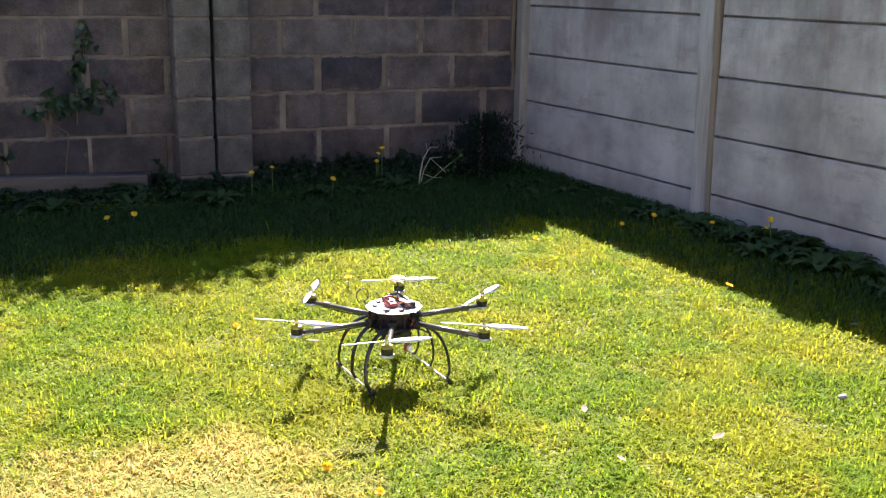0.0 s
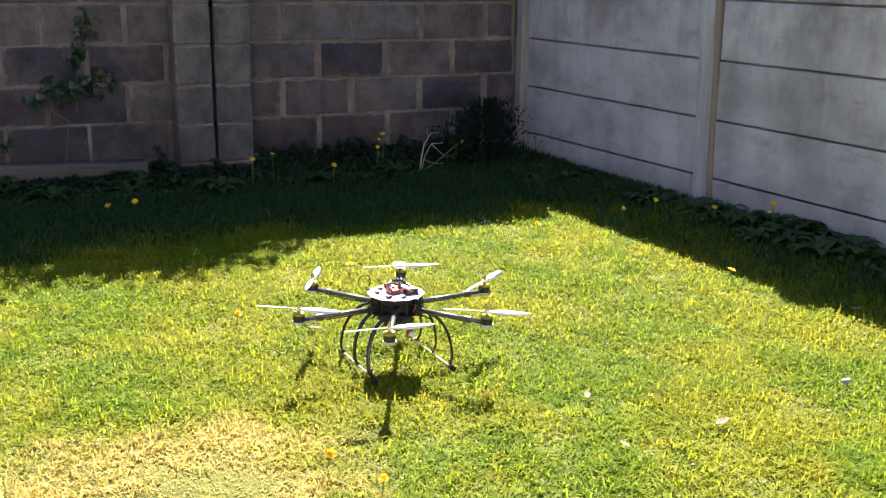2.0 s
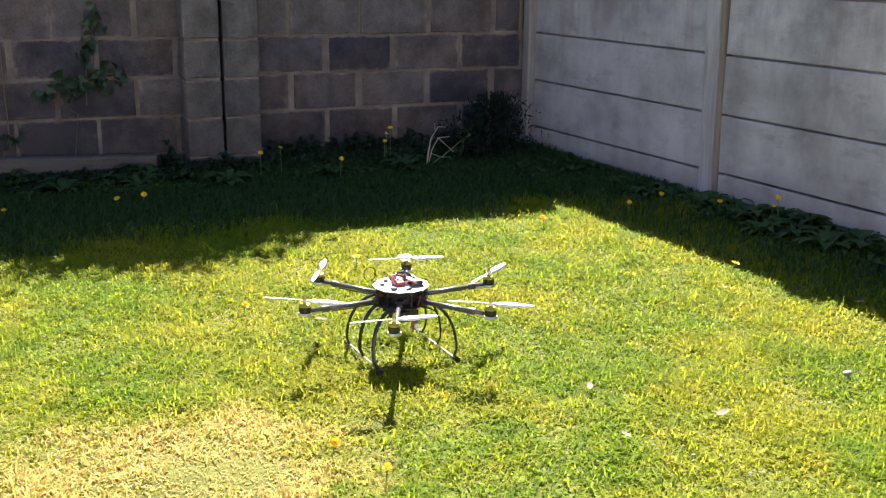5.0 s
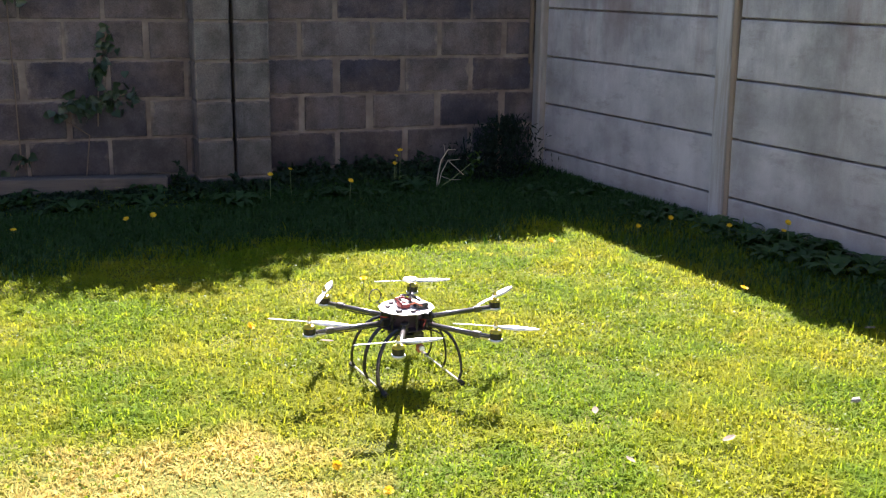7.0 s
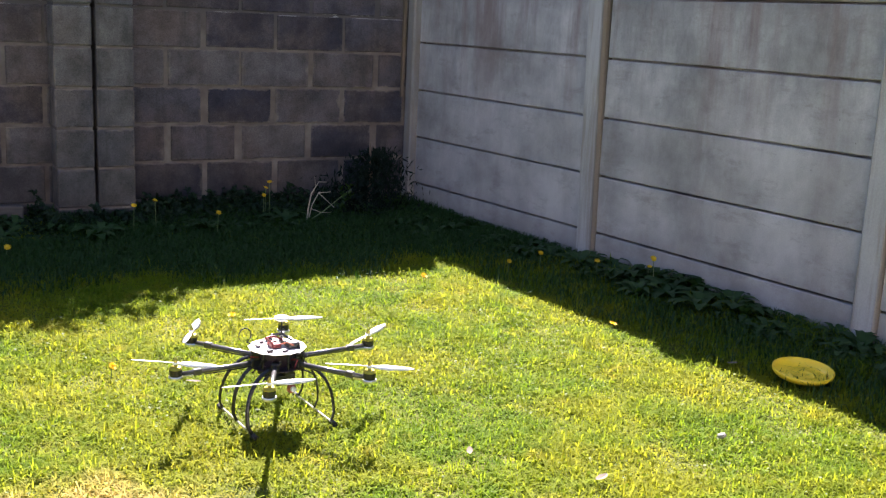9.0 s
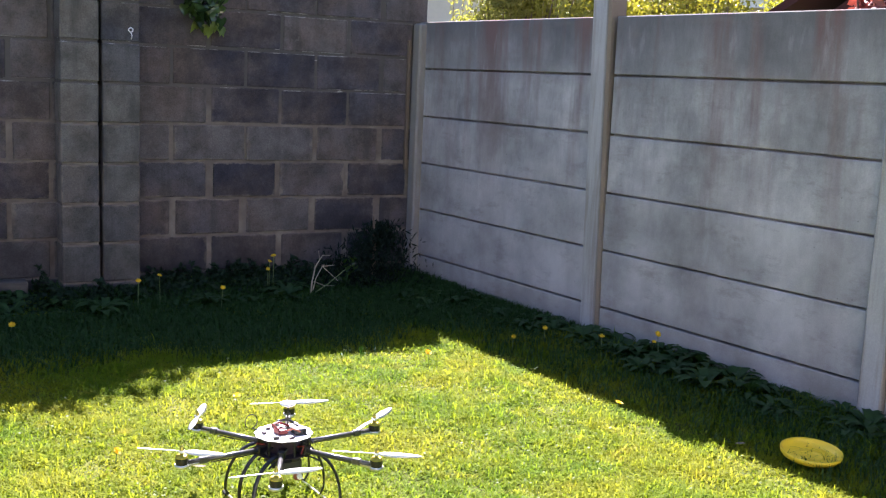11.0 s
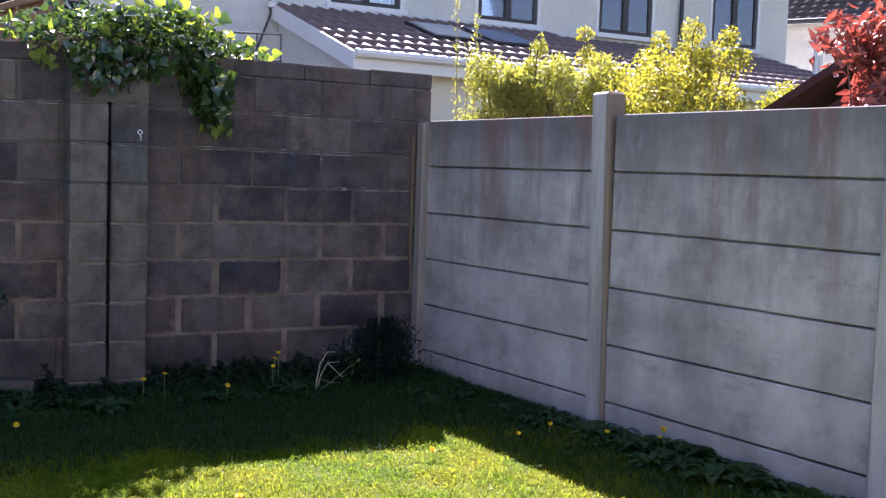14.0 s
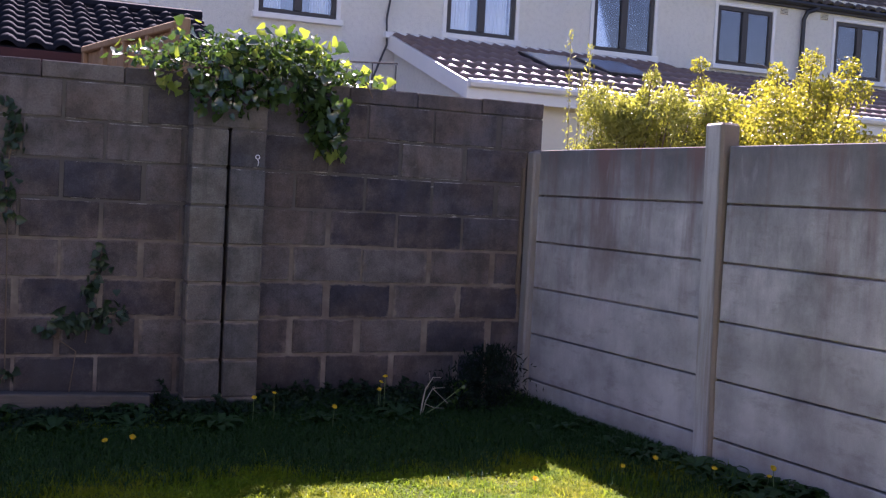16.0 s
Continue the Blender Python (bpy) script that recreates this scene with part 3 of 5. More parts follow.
WINDOWS = [(-6.55, -5.37), (-3.71, -2.53), (-0.73, 0.46), (1.91, 3.08), (4.39, 5.57), (7.02, 8.16)]
SILL, HEAD, END = 3.89, 4.91, 8.98


def build_house():
    house = thing("house", "cream pebbledashed terrace house with brown tiled lean-to roofs", "house", at=HOUSE)
    holes = [(a, b, SILL, HEAD) for a, b in WINDOWS]
    part("wall", wall_with_holes(-13, END, -0.3, 5.3, holes, 0.0, 0.25), DASH, house)
    part("end_wall", box(END - 0.25, END, 0.255, 8, -0.3, 5.3), DASH, house)
    # one added panel behind all panes, painted dark as unlit rooms
    part("room_backing", box(-12.9, END - 0.3, 1.6, 1.7, 2.7, 5.2), ROOM_SHADE, house)
    for n, (a, b) in enumerate(WINDOWS):
        window(house, a, b, SILL, HEAD, 0.5, (0.15, 0.3, 0.5, 0.55, 0.1, 0.25)[n])
    tiled_roof("roof", house, (-13.2, -0.07, 5.17), (END + 13.4, 0, 0), (0, 4.3, 2.2), 90, 15, GREY_TILE, "grey tiled main roof")
    part("fascia", box(-13.2, END + 0.2, -0.06, -0.02, 5.03, 5.16, 0.01), FRAME, house)
    part("gutter", tube([(-13.2, -0.10, 5.12), (END + 0.2, -0.10, 5.12)], 0.045, 8), PIPE, house)
    part("downpipe", tube([(6.52, -0.1, 5.10), (6.46, -0.1, 5.05), (6.27, -0.09, 4.98), (6.22, -0.07, 4.85), (6.20, -0.07, 3.0)], 0.04, 8), PIPE, house, "black downpipe")
    part("cable_pipe", tube([(-1.62, -0.05, 5.3), (-1.66, -0.05, 4.5), (-1.74, -0.06, 4.0), (-1.72, -0.06, 3.6), (-1.95, -0.06, 3.0)], 0.016, 6), PIPE, house)
    for u in (5.82, 6.74):
        v = part("air_vent", box(u - 0.09, u + 0.09, -0.012, 0.02, 4.90, 5.01, 0.006), CREAM, house)
        for i in range(4):
            part("slat", box(u - 0.075, u + 0.075, -0.02, -0.012, 4.912 + i * 0.025, 4.92 + i * 0.025), FRAME, v)
    # lean-to additions under the upper windows
    for n, (u0, u1, depth, ze, zt) in enumerate(((-1.67, 3.30, 3.05, 2.80, 3.76), (3.42, 8.4, 3.05, 2.80, 3.70))):
        ext = part("extension", wall_with_holes(u0 + 0.12, u1, -0.3, ze - 0.08, [], -depth + 0.12, -depth + 0.34), CREAM, house, "cream rendered lean-to wall")
        for x in (u0 + 0.1, u1 - 0.2):
            side = bmesh.new()
            vs = [side.verts.new(p) for dx in (0, 0.2) for p in ((x + dx, -0.003, -0.3), (x + dx, -depth + 0.13, -0.3), (x + dx, -depth + 0.13, ze - 0.06), (x + dx, -0.003, zt - 0.10))]
            for f in ((3, 2, 1, 0), (4, 5, 6, 7), (0, 1, 5, 4), (1, 2, 6, 5), (2, 3, 7, 6), (3, 0, 4, 7)):
                side.faces.new([vs[i] for i in f])
            part("side_wall", side, DASH, ext)
        cols = int((u1 - u0) / 0.2)
        roof = tiled_roof("lean_to_roof", house, (u0, -depth - 0.1, ze), (u1 - u0, 0, 0), (0, depth + 0.08, zt - ze), cols, 7, TILE, "brown glossy pantiled lean-to roof", True)
        part("gutter", tube([(u0 - 0.02, -depth - 0.15, ze - 0.01), (u1, -depth - 0.15, ze - 0.01)], 0.06, 8), WHITE, ext, "white gutter")
        part("fascia", box(u0, u1, -depth - 0.10, -depth - 0.075, ze - 0.22, ze - 0.02, 0.005), WHITE, ext)
        up = Vector((0, depth + 0.08, zt - ze)).normalized()
        verge = bmesh.new()
        c = Vector((u0 - 0.03, -depth - 0.12, ze - 0.02))
        e = c + up * (depth + 0.25)
        vs = [verge.verts.new(p) for dx in (0, 0.05) for p in (c + Vector((dx, 0, -0.2)), c + Vector((dx, 0, 0.03)), e + Vector((dx, 0, 0.03)), e + Vector((dx, 0, -0.2)))]
        for f in ((0, 1, 2, 3), (7, 6, 5, 4), (0, 4, 5, 1), (1, 5, 6, 2), (2, 6, 7, 3), (3, 7, 4, 0)):
            verge.faces.new([vs[i] for i in f])
        part("bargeboard", verge, WHITE, ext, "white bargeboard")
        part("flashing", box(u0 - 0.1, u1, -0.14, -0.002, zt - 0.06, zt + 0.03, 0.008), WHITE if n == 0 else PIPE, ext)
        if n == 0:
            turn = math.degrees(math.atan2(zt - ze, depth + 0.08))
            for u in (0.55, 1.55):
                m = pose(u, -1.35, ze + (depth + 0.1 - 1.35) * (zt - ze) / (depth + 0.08) + 0.07, turn, 0, 0)
                sk = part("skylight", box(-0.41, 0.41, -0.55, 0.55, -0.03, 0.03, 0.01), PIPE, roof, "roof window in a dark frame", at=m)
                part("pane", box(-0.36, 0.36, -0.49, 0.49, 0.032, 0.036), LEAD, sk)
    part("flue_pipe", tube([(8.2, -1.5, 3.2), (8.2, -1.5, 3.8)], 0.05, 8), WHITE, house)
    part("flue_pipe", tube([(8.32, -1.5, 3.2), (8.32, -1.5, 3.75)], 0.04, 8), WHITE, house)


def build_far_house():
    house = thing("far_house", "distant pale rendered house with a grey tiled roof", "house", at=pose(18.65, 11.6, 0, 0, 0, -69))
    part("wall", box(-6, 14, 0, 10, -0.3, 5.3), DASH, house)
    tiled_roof("roof", house, (-6.4, -0.4, 5.3), (20.8, 0, 0), (0, 5.4, 3.9), 76, 24, GREY_TILE, "grey tiled roof", roll=0.025)
    part("gutter", tube([(-6.4, -0.46, 5.3), (14.4, -0.46, 5.3)], 0.06, 8), PIPE, house)


def build_sheds():
    left = thing("garden_shed", "low outbuilding with a dark corrugated tile roof", "shed", at=WALL_AT @ pose(-0.06, 0, -0.12))
    part("wall", box(-7.0, -1.55, 2.75, 5.0, -0.2, 2.36, 0.01), OLD_TIMBER, left)
    tiled_roof("roof", left, (-7.2, 2.5, 2.43), (5.75, 0, 0), (0, 2.1, 0.66), 28, 8, SLATE, "dark tiled roof", True)
    part("ridge", tube([(-7.2, 4.62, 3.13), (-1.43, 4.62, 3.13)], 0.06, 8), SLATE, left)
    part("fascia", box(-7.2, -1.45, 2.47, 2.5, 2.28, 2.42, 0.005), FELT, left, "dark red fascia board")
    right = thing("small_shed", "small timber shed with dark red felt roof", "shed")
    part("wall", box(1.15, 3.0, -4.56, -2.08, -0.2, 1.63, 0.01), FENCE_TIMBER, right)
    for s, name in ((1, "roof_slope"), (-1, "roof_slope")):
        bm = bmesh.new()
        y0, y1, z0, z1 = (-1.935, -3.315, 1.68, 2.385) if s == 1 else (-4.7, -3.318, 1.68, 2.385)
        vs = [bm.verts.new(p) for d in (0, 0.05) for p in ((1.0, y0, z0 + d), (3.1, y0, z0 + d), (3.1, y1, z1 + d), (1.0, y1, z1 + d))]
        for f in ((3, 2, 1, 0), (4, 5, 6, 7), (0, 1, 5, 4), (1, 2, 6, 5), (2, 3, 7, 6), (3, 0, 4, 7)):
            bm.faces.new([vs[i] for i in f])
        bmesh.ops.recalc_face_normals(bm, faces=bm.faces)
        part(name, bm, FELT, right)
    gable = bmesh.new()
    vs = [gable.verts.new(p) for dx in (0, 0.04) for p in ((1.12 + dx, -2.08, 1.63), (1.12 + dx, -4.56, 1.63), (1.12 + dx, -3.315, 2.32))]
    for f in ((0, 1, 2), (5, 4, 3), (0, 3, 4, 1), (1, 4, 5, 2), (2, 5, 3, 0)):
        gable.faces.new([vs[i] for i in f])
    part("gable", gable, FELT, right)


TF_A, TF_B, TF_TOP = Vector((-2.27, 0.55, 0)), Vector((-2.695, 2.40, 0)), 2.35


def build_timber_fence():
    f = thing("timber_fence", "brown stained timber panel fence with upright battens", "fence", at=WALL_AT)
    way = TF_B - TF_A
    long = way.length
    m = Matrix.Translation(TF_A) @ Matrix.Rotation(math.atan2(way.y, way.x), 4, "Z")
    n = 16
    for i in range(n):
        part("board", box(long * i / n + 0.004, long * (i + 1) / n - 0.004, -0.008, 0.008, 0, TF_TOP - 0.05, 0.003), FENCE_TIMBER, f, at=m)
    for i in range(5):
        x = long * i / 4
        part("batten", box(x - 0.025, x + 0.025, 0.009, 0.045, 0, TF_TOP - 0.04, 0.004), FENCE_TIMBER, f, at=m)
    part("capping_rail", box(-0.03, long + 0.03, -0.035, 0.05, TF_TOP - 0.05, TF_TOP, 0.008), FENCE_TIMBER, f, at=m)
    part("post", box(-0.1, -0.031, -0.04, 0.04, 0, TF_TOP + 0.02, 0.008), FENCE_TIMBER, f, at=m)


def build_rail():
    r = thing("wire_trellis", "thin grey metal trellis rail behind the wall", "trellis", at=WALL_AT)
    part("top_rail", tube([(-1.385, 0.6, 2.20), (-0.78, 0.6, 2.23)], 0.006, 6), PIPE, r)
    part("lower_rail", tube([(-1.385, 0.6, 2.03), (-0.78, 0.6, 2.05)], 0.005, 6), PIPE, r)
    for x in (-1.37, -1.14, -0.96, -0.79):
        part("upright", tube([(x, 0.6, 0), (x, 0.6, 2.22)], 0.005, 6), PIPE, r)


build_house()
build_far_house()
build_sheds()
build_timber_fence()
build_rail()


# ---- planting beyond the fence ----
def build_bush(name, label, at, clumps, count, size, leaf, narrow, seed, stems=9, droop=0.3, up=None):
    """Stems from the foot to the middle of each clump, and a crown of loose leaves round them."""
    rng = np.random.default_rng(seed)
    bush = thing(name, label, "bush" if "bush" in name else "plant", at=pose(*at))
    total = sum(c[3] ** 2 for c in clumps)
    points = []
    for x, y, z, r in clumps:
        foot = Vector((rng.normal() * 0.08, rng.normal() * 0.08, 0))
        part("stem", tube([foot, (x * 0.4, y * 0.4, z * 0.5), (x, y, z), (x + rng.normal() * 0.05, y + rng.normal() * 0.05, z + r * 0.9)], [0.014, 0.009, 0.004, 0.002], 5), BARK, bush)
        k = int(count * r * r / total)
        d = rng.normal(size=(k, 3))
        d /= np.linalg.norm(d, axis=1)[:, None]
        points.append(np.array((x, y, z)) + d * r * rng.uniform(0.15, 1.0, (k, 1)) ** 0.5 * rng.uniform(0.8, 1.15, (k, 1)))
    points = np.concatenate(points)
    ob = new("crown", leaves("crown", points, rng.uniform(0.6, 1.3, len(points)) * size, leaf, rng, narrow, droop, up))
    ob.parent = bush
    return bush


def sprigs(rng, n, x, y, z, r):
    return [(x[0] + (x[1] - x[0]) * rng.random(), y[0] + (y[1] - y[0]) * rng.random(), z[0] + (z[1] - z[0]) * rng.random(), r[0] + (r[1] - r[0]) * rng.random()) for _ in range(n)]


rng0 = random.Random(11)
# golden shrub: a broad body and upright shoots
body = sprigs(rng0, 16, (-0.3, 0.4), (-0.6, 0.72), (1.55, 1.86), (0.16, 0.26))
shoots = [(-0.05, 0.72, 2.12, 0.085), (-0.05, 0.76, 2.27, 0.06), (0.0, 0.60, 2.0, 0.10), (0.0, 0.20, 2.06, 0.10), (0.0, 0.12, 2.18, 0.07), (0.05, -0.08, 2.1, 0.10), (0.0, -0.15, 2.22, 0.08),
          (0.0, -0.30, 2.05, 0.10), (0.05, -0.38, 2.17, 0.07), (0.0, -0.48, 2.02, 0.10), (0.0, 0.45, 1.95, 0.12), (0.0, 0.1, 1.97, 0.15), (0.0, -0.2, 1.97, 0.15)]
build_bush("golden_bush", "golden green leafy bush behind the fence", (0.9, -1.377, 0), body + shoots, 30000, 0.025, GOLD_LEAF, 0.55, 1)
build_bush("golden_bush", "low golden green bush trimmed beside the shed", (1.95, -1.41, 0.0), sprigs(rng0, 18, (-0.3, 0.4), (-0.6, 0.65), (1.5, 1.84), (0.14, 0.22)), 20000, 0.025, GOLD_LEAF, 0.6, 2)
build_bush("pale_bush", "pale flowering bush behind the fence", (1.4, -0.78, 0), sprigs(rng0, 10, (-0.2, 0.4), (-0.5, 0.3), (1.5, 1.85), (0.12, 0.2)), 4000, 0.04, IVY_YOUNG, 0.6, 3)
build_bush("bamboo_clump", "dry yellowing bamboo clump behind the fence", (0.55, -0.3, 0), sprigs(rng0, 30, (-0.15, 0.25), (-0.75, 0.72), (1.45, 2.02), (0.09, 0.16)) +
           [(0.02, -0.12, 2.05, 0.08), (0.02, -0.18, 2.17, 0.06), (0.05, -0.32, 2.0, 0.07), (0.02, 0.1, 1.95, 0.1), (0.0, -0.5, 1.93, 0.09)], 19000, 0.042, STRAW_LEAF, 0.24, 4, up=(0, 0, 0.5))
build_bush("red_bush", "red leaved shrub leaning over the fence", (0.55, -3.128, 0), sprigs(rng0, 12, (-0.2, 0.3), (-0.4, 0.3), (1.65, 2.0), (0.1, 0.16)) + [(-0.05, 0.0, 2.1, 0.13), (0, -0.2, 2.2, 0.15), (0.0, 0.18, 2.0, 0.1)], 1700, 0.08, RED_LEAF, 0.36, 5, droop=0.8)


def build_plumes():
    """Dry upright plumes of tall grass."""
    rng = np.random.default_rng(8)
    for px, y, z in ((0.55, 0.344, 2.57), (0.55, 0.24, 2.47), (0.5, 0.28, 2.25), (0.55, -0.48, 2.27), (0.55, -0.66, 2.10), (0.55, -0.606, 2.175)):
        p = thing("dry_plume", "tall dry grass plume with pale seed heads", "plant", "dry plumes", at=pose(px, y, 0))
        lean = rng.normal() * 0.04
        part("stem", tube([(0, 0, 0), (lean * 0.5, 0, z * 0.6), (lean, 0, z)], [0.006, 0.005, 0.002], 5), DEAD_STEM, p)
        k = 130
        h = rng.uniform(0.55, 1.0, k)
        pts = np.stack([lean * h + rng.normal(size=k) * 0.014, rng.normal(size=k) * 0.014, z * h], 1)
        ob = new("seed_head", leaves("seed_head", pts, rng.uniform(0.02, 0.05, k), STRAW_LEAF, rng, 0.25, 0.2, (0, 0, 1.2)))
        tagged(ob, kind="stuff").parent = p


build_plumes()


# ---- ivy and climbers on the wall ----
def ivy_leaf(wide, material):
    """A lobed, slightly cupped leaf lying in xz, its stalk at the origin."""
    bm = bmesh.new()
    shape = [(0, 0), (0.30, -0.12), (0.52, 0.10), (0.46, 0.38), (0.26, 0.62), (0, 1.0), (-0.26, 0.62), (-0.46, 0.38), (-0.52, 0.10), (-0.30, -0.12)]
    mid = bm.verts.new((0, -0.10 * wide, 0.35 * wide))
    ring = [bm.verts.new((x * wide, (0.12 * abs(x) + 0.05 * z) * wide, z * wide)) for x, z in shape]
    for a, b in zip(ring, ring[1:] + ring[:1]):
        bm.faces.new((mid, a, b))
    return mesh_of(bm, "leaf", material, True)


IVY_MESHES = [ivy_leaf(w, IVY) for w in (0.045, 0.055, 0.068, 0.082)]
IVY_YOUNG_MESHES = [ivy_leaf(w, IVY_YOUNG) for w in (0.045, 0.06, 0.075)]


CLIMBER_MESHES = [ivy_leaf(w, CLIMBER_LEAF) for w in (0.032, 0.045, 0.055)]


def wall_top(x):
    return FOOT + 8 * COURSE + 0.098 - SLOPE * x


def build_ivy():
    ivy = thing("ivy_plant", "lush green ivy hanging over the block wall top", "ivy", at=WALL_AT @ pose(-0.03, 0, 0) @ Matrix.Diagonal((0.95, 1, 1, 1)))
    rng = random.Random(21)
    for k in range(14):
        x = rng.uniform(-2.75, -1.25)
        low = rng.uniform(0.2, 0.4) if -1.68 < x < -1.42 else rng.uniform(0.02, 0.08)
        y = -0.23 if -2.45 < x < -1.93 else -0.03
        part("stem", tube([(x, 0.28, wall_top(x) - 0.1), (x, 0.1, wall_top(x) + 0.08), (x + 0.03, y, wall_top(x) + 0.02), (x + rng.uniform(-0.1, 0.1), y, wall_top(x) - low)], [0.008, 0.008, 0.006, 0.003], 5), BARK, ivy)

    def put(x, y, z, young=False, spread=50, tip=155, tip_vary=30):
        me = rng.choice(IVY_YOUNG_MESHES if young else IVY_MESHES)
        shared("leaf", me, ivy, pose(x, y, z, rng.gauss(tip, tip_vary), rng.gauss(0, 40), rng.gauss(0, spread)))

    def rise(x):
        """How high the mound stands over the wall."""
        return 0.30 * math.exp(-((x + 1.75) / 0.42) ** 2) + 0.22 * math.exp(-((x + 2.35) / 0.30) ** 2) + 0.11 * math.exp(-((x + 2.68) / 0.22) ** 2) + 0.05 * math.exp(-((x + 1.15) / 0.2) ** 2)

    for k in range(190):  # the mound on the coping
        x = rng.triangular(-2.88, -1.05, -1.85)
        h = rise(x)
        z = wall_top(x) + rng.uniform(0.01, 1.0) * h + 0.015
        put(x, rng.uniform(-0.22, 0.16), z, rng.random() < 0.38, 60, 112, 35)
    for k in range(120):  # the trail right of the pier
        s = rng.random()
        x = -1.60 + 0.16 * s + rng.gauss(0, 0.10 - 0.05 * s)
        put(x, -0.03 - rng.random() * 0.12, wall_top(x) - 0.02 - 0.42 * s, s > 0.9)
    for k in range(75):  # over the pier
        s = rng.random() ** 1.3
        x = rng.uniform(-2.4, -1.8) + 0.05 * s
        put(x, -0.23 - rng.random() * 0.06, wall_top(x) - 0.01 - 0.24 * s * (1 if -2.36 < x < -2.0 else 0.55), False)
    mass = np.random.default_rng(4)
    pts = []
    for k in range(1500):
        x = rng.triangular(-2.8, -1.2, -1.9)
        pts.append((x, rng.uniform(-0.16, 0.2), wall_top(x) + rng.uniform(0.0, 0.85) * rise(x)))
    for k in range(420):
        s = rng.random()
        x = -1.62 + 0.16 * s + rng.gauss(0, 0.10 - 0.05 * s)
        pts.append((x, -0.02 - rng.random() * 0.06, wall_top(x) + 0.02 - 0.40 * s))
    for k in range(260):
        x = rng.uniform(-2.4, -1.85)
        pts.append((x, -0.215 - rng.random() * 0.03, wall_top(x) - 0.2 * rng.random() ** 1.5))
    tagged(new("inner_leaves", leaves("inner_leaves", np.array(pts), mass.uniform(0.03, 0.065, len(pts)), IVY, mass, 0.75, 0.4)), kind="stuff").parent = ivy
    for k in range(26):  # pale shoots standing over it
        x = rng.uniform(-1.66, -1.42)
        put(x, rng.uniform(-0.05, 0.15), wall_top(x) + rng.uniform(0.12, 0.30), True, 80)
    for k in range(22):
        x = rng.uniform(-1.35, -1.02)
        put(x, rng.uniform(0.0, 0.25), wall_top(x) + rng.uniform(0.0, 0.09), True, 80)
    for k in range(10):
        x = rng.uniform(-2.55, -2.43)
        put(x, rng.uniform(-0.12, -0.04), wall_top(x) - rng.uniform(0.0, 0.12), True, 60)


def build_climber(name, line, count, seed, spread, bare=0):
    c = thing(name, "small dark leafed climber clinging to the block wall", "climber", at=WALL_AT)
    rng = random.Random(seed)
    pts = [Vector((x, -0.012, z)) for x, z in line]
    part("stem", tube(pts, 0.004, 5), BARK, c)
    for k in range(count):
        i = rng.randrange(bare, len(pts) - 1)
        p = pts[i].lerp(pts[i + 1], rng.random())
        me = rng.choice(CLIMBER_MESHES)
        shared("leaf", me, c, pose(p.x + rng.gauss(0, spread), -0.02 - rng.random() * 0.05, p.z + rng.gauss(0, spread), 180 + rng.gauss(-15, 30), rng.gauss(0, 60), rng.gauss(0, 50)))


build_ivy()
build_climber("climber", [(-2.90, 0.0), (-2.855, 0.34), (-3.05, 0.48), (-2.905, 0.505), (-2.72, 0.553), (-2.585, 0.587)], 95, 5, 0.033, 2)
build_climber("climber", [(-2.806, 0.39), (-2.79, 0.63), (-2.765, 0.787), (-2.72, 0.946)], 34, 6, 0.024, 1)
build_climber("climber", [(-3.23, 0.17), (-3.24, 1.05), (-3.255, 1.34), (-3.215, 1.58), (-3.25, 1.756)], 80, 7, 0.033, 1)
build_climber("climber", [(-3.32, 0.0), (-3.25, 0.18), (-3.22, 0.24)], 16, 8, 0.024)


# ---- the lawn ----
def outer_lawn():
    """The lawn behind and beside the viewer, in coarser blades."""
    rng = np.random.default_rng(6)
    n = 300000
    x, y = rng.uniform(-9.25, -0.02, n), rng.uniform(-12.95, -0.02, n)
    keep = (x < -4.55) | (y < -5.3)
    x, y = x[keep], y[keep]
    n = len(x)
    high, turn, lean = rng.uniform(0.02, 0.045, n), rng.uniform(0, 2 * np.pi, n), np.abs(rng.normal(0.9, 0.5, n))
    side = np.stack([np.cos(turn), np.sin(turn), 0 * x], 1) * rng.uniform(0.003, 0.007, n)[:, None]
    way = np.stack([-np.sin(turn), np.cos(turn), 0 * x], 1)
    root = np.stack([x, y - LEAN * x, 0 * x - 0.002], 1)
    tip = root + way * (high * lean)[:, None] + np.array((0, 0, 1)) * high[:, None]
    verts = np.stack([root - side, root + side, tip], 1).reshape(-1, 3)
    ob = new("grass", raw_mesh("grass", verts, np.arange(n * 3).reshape(-1, 3), GRASS))
    tagged(ob, "green lawn grass in the open garden", "grass", kind="stuff")


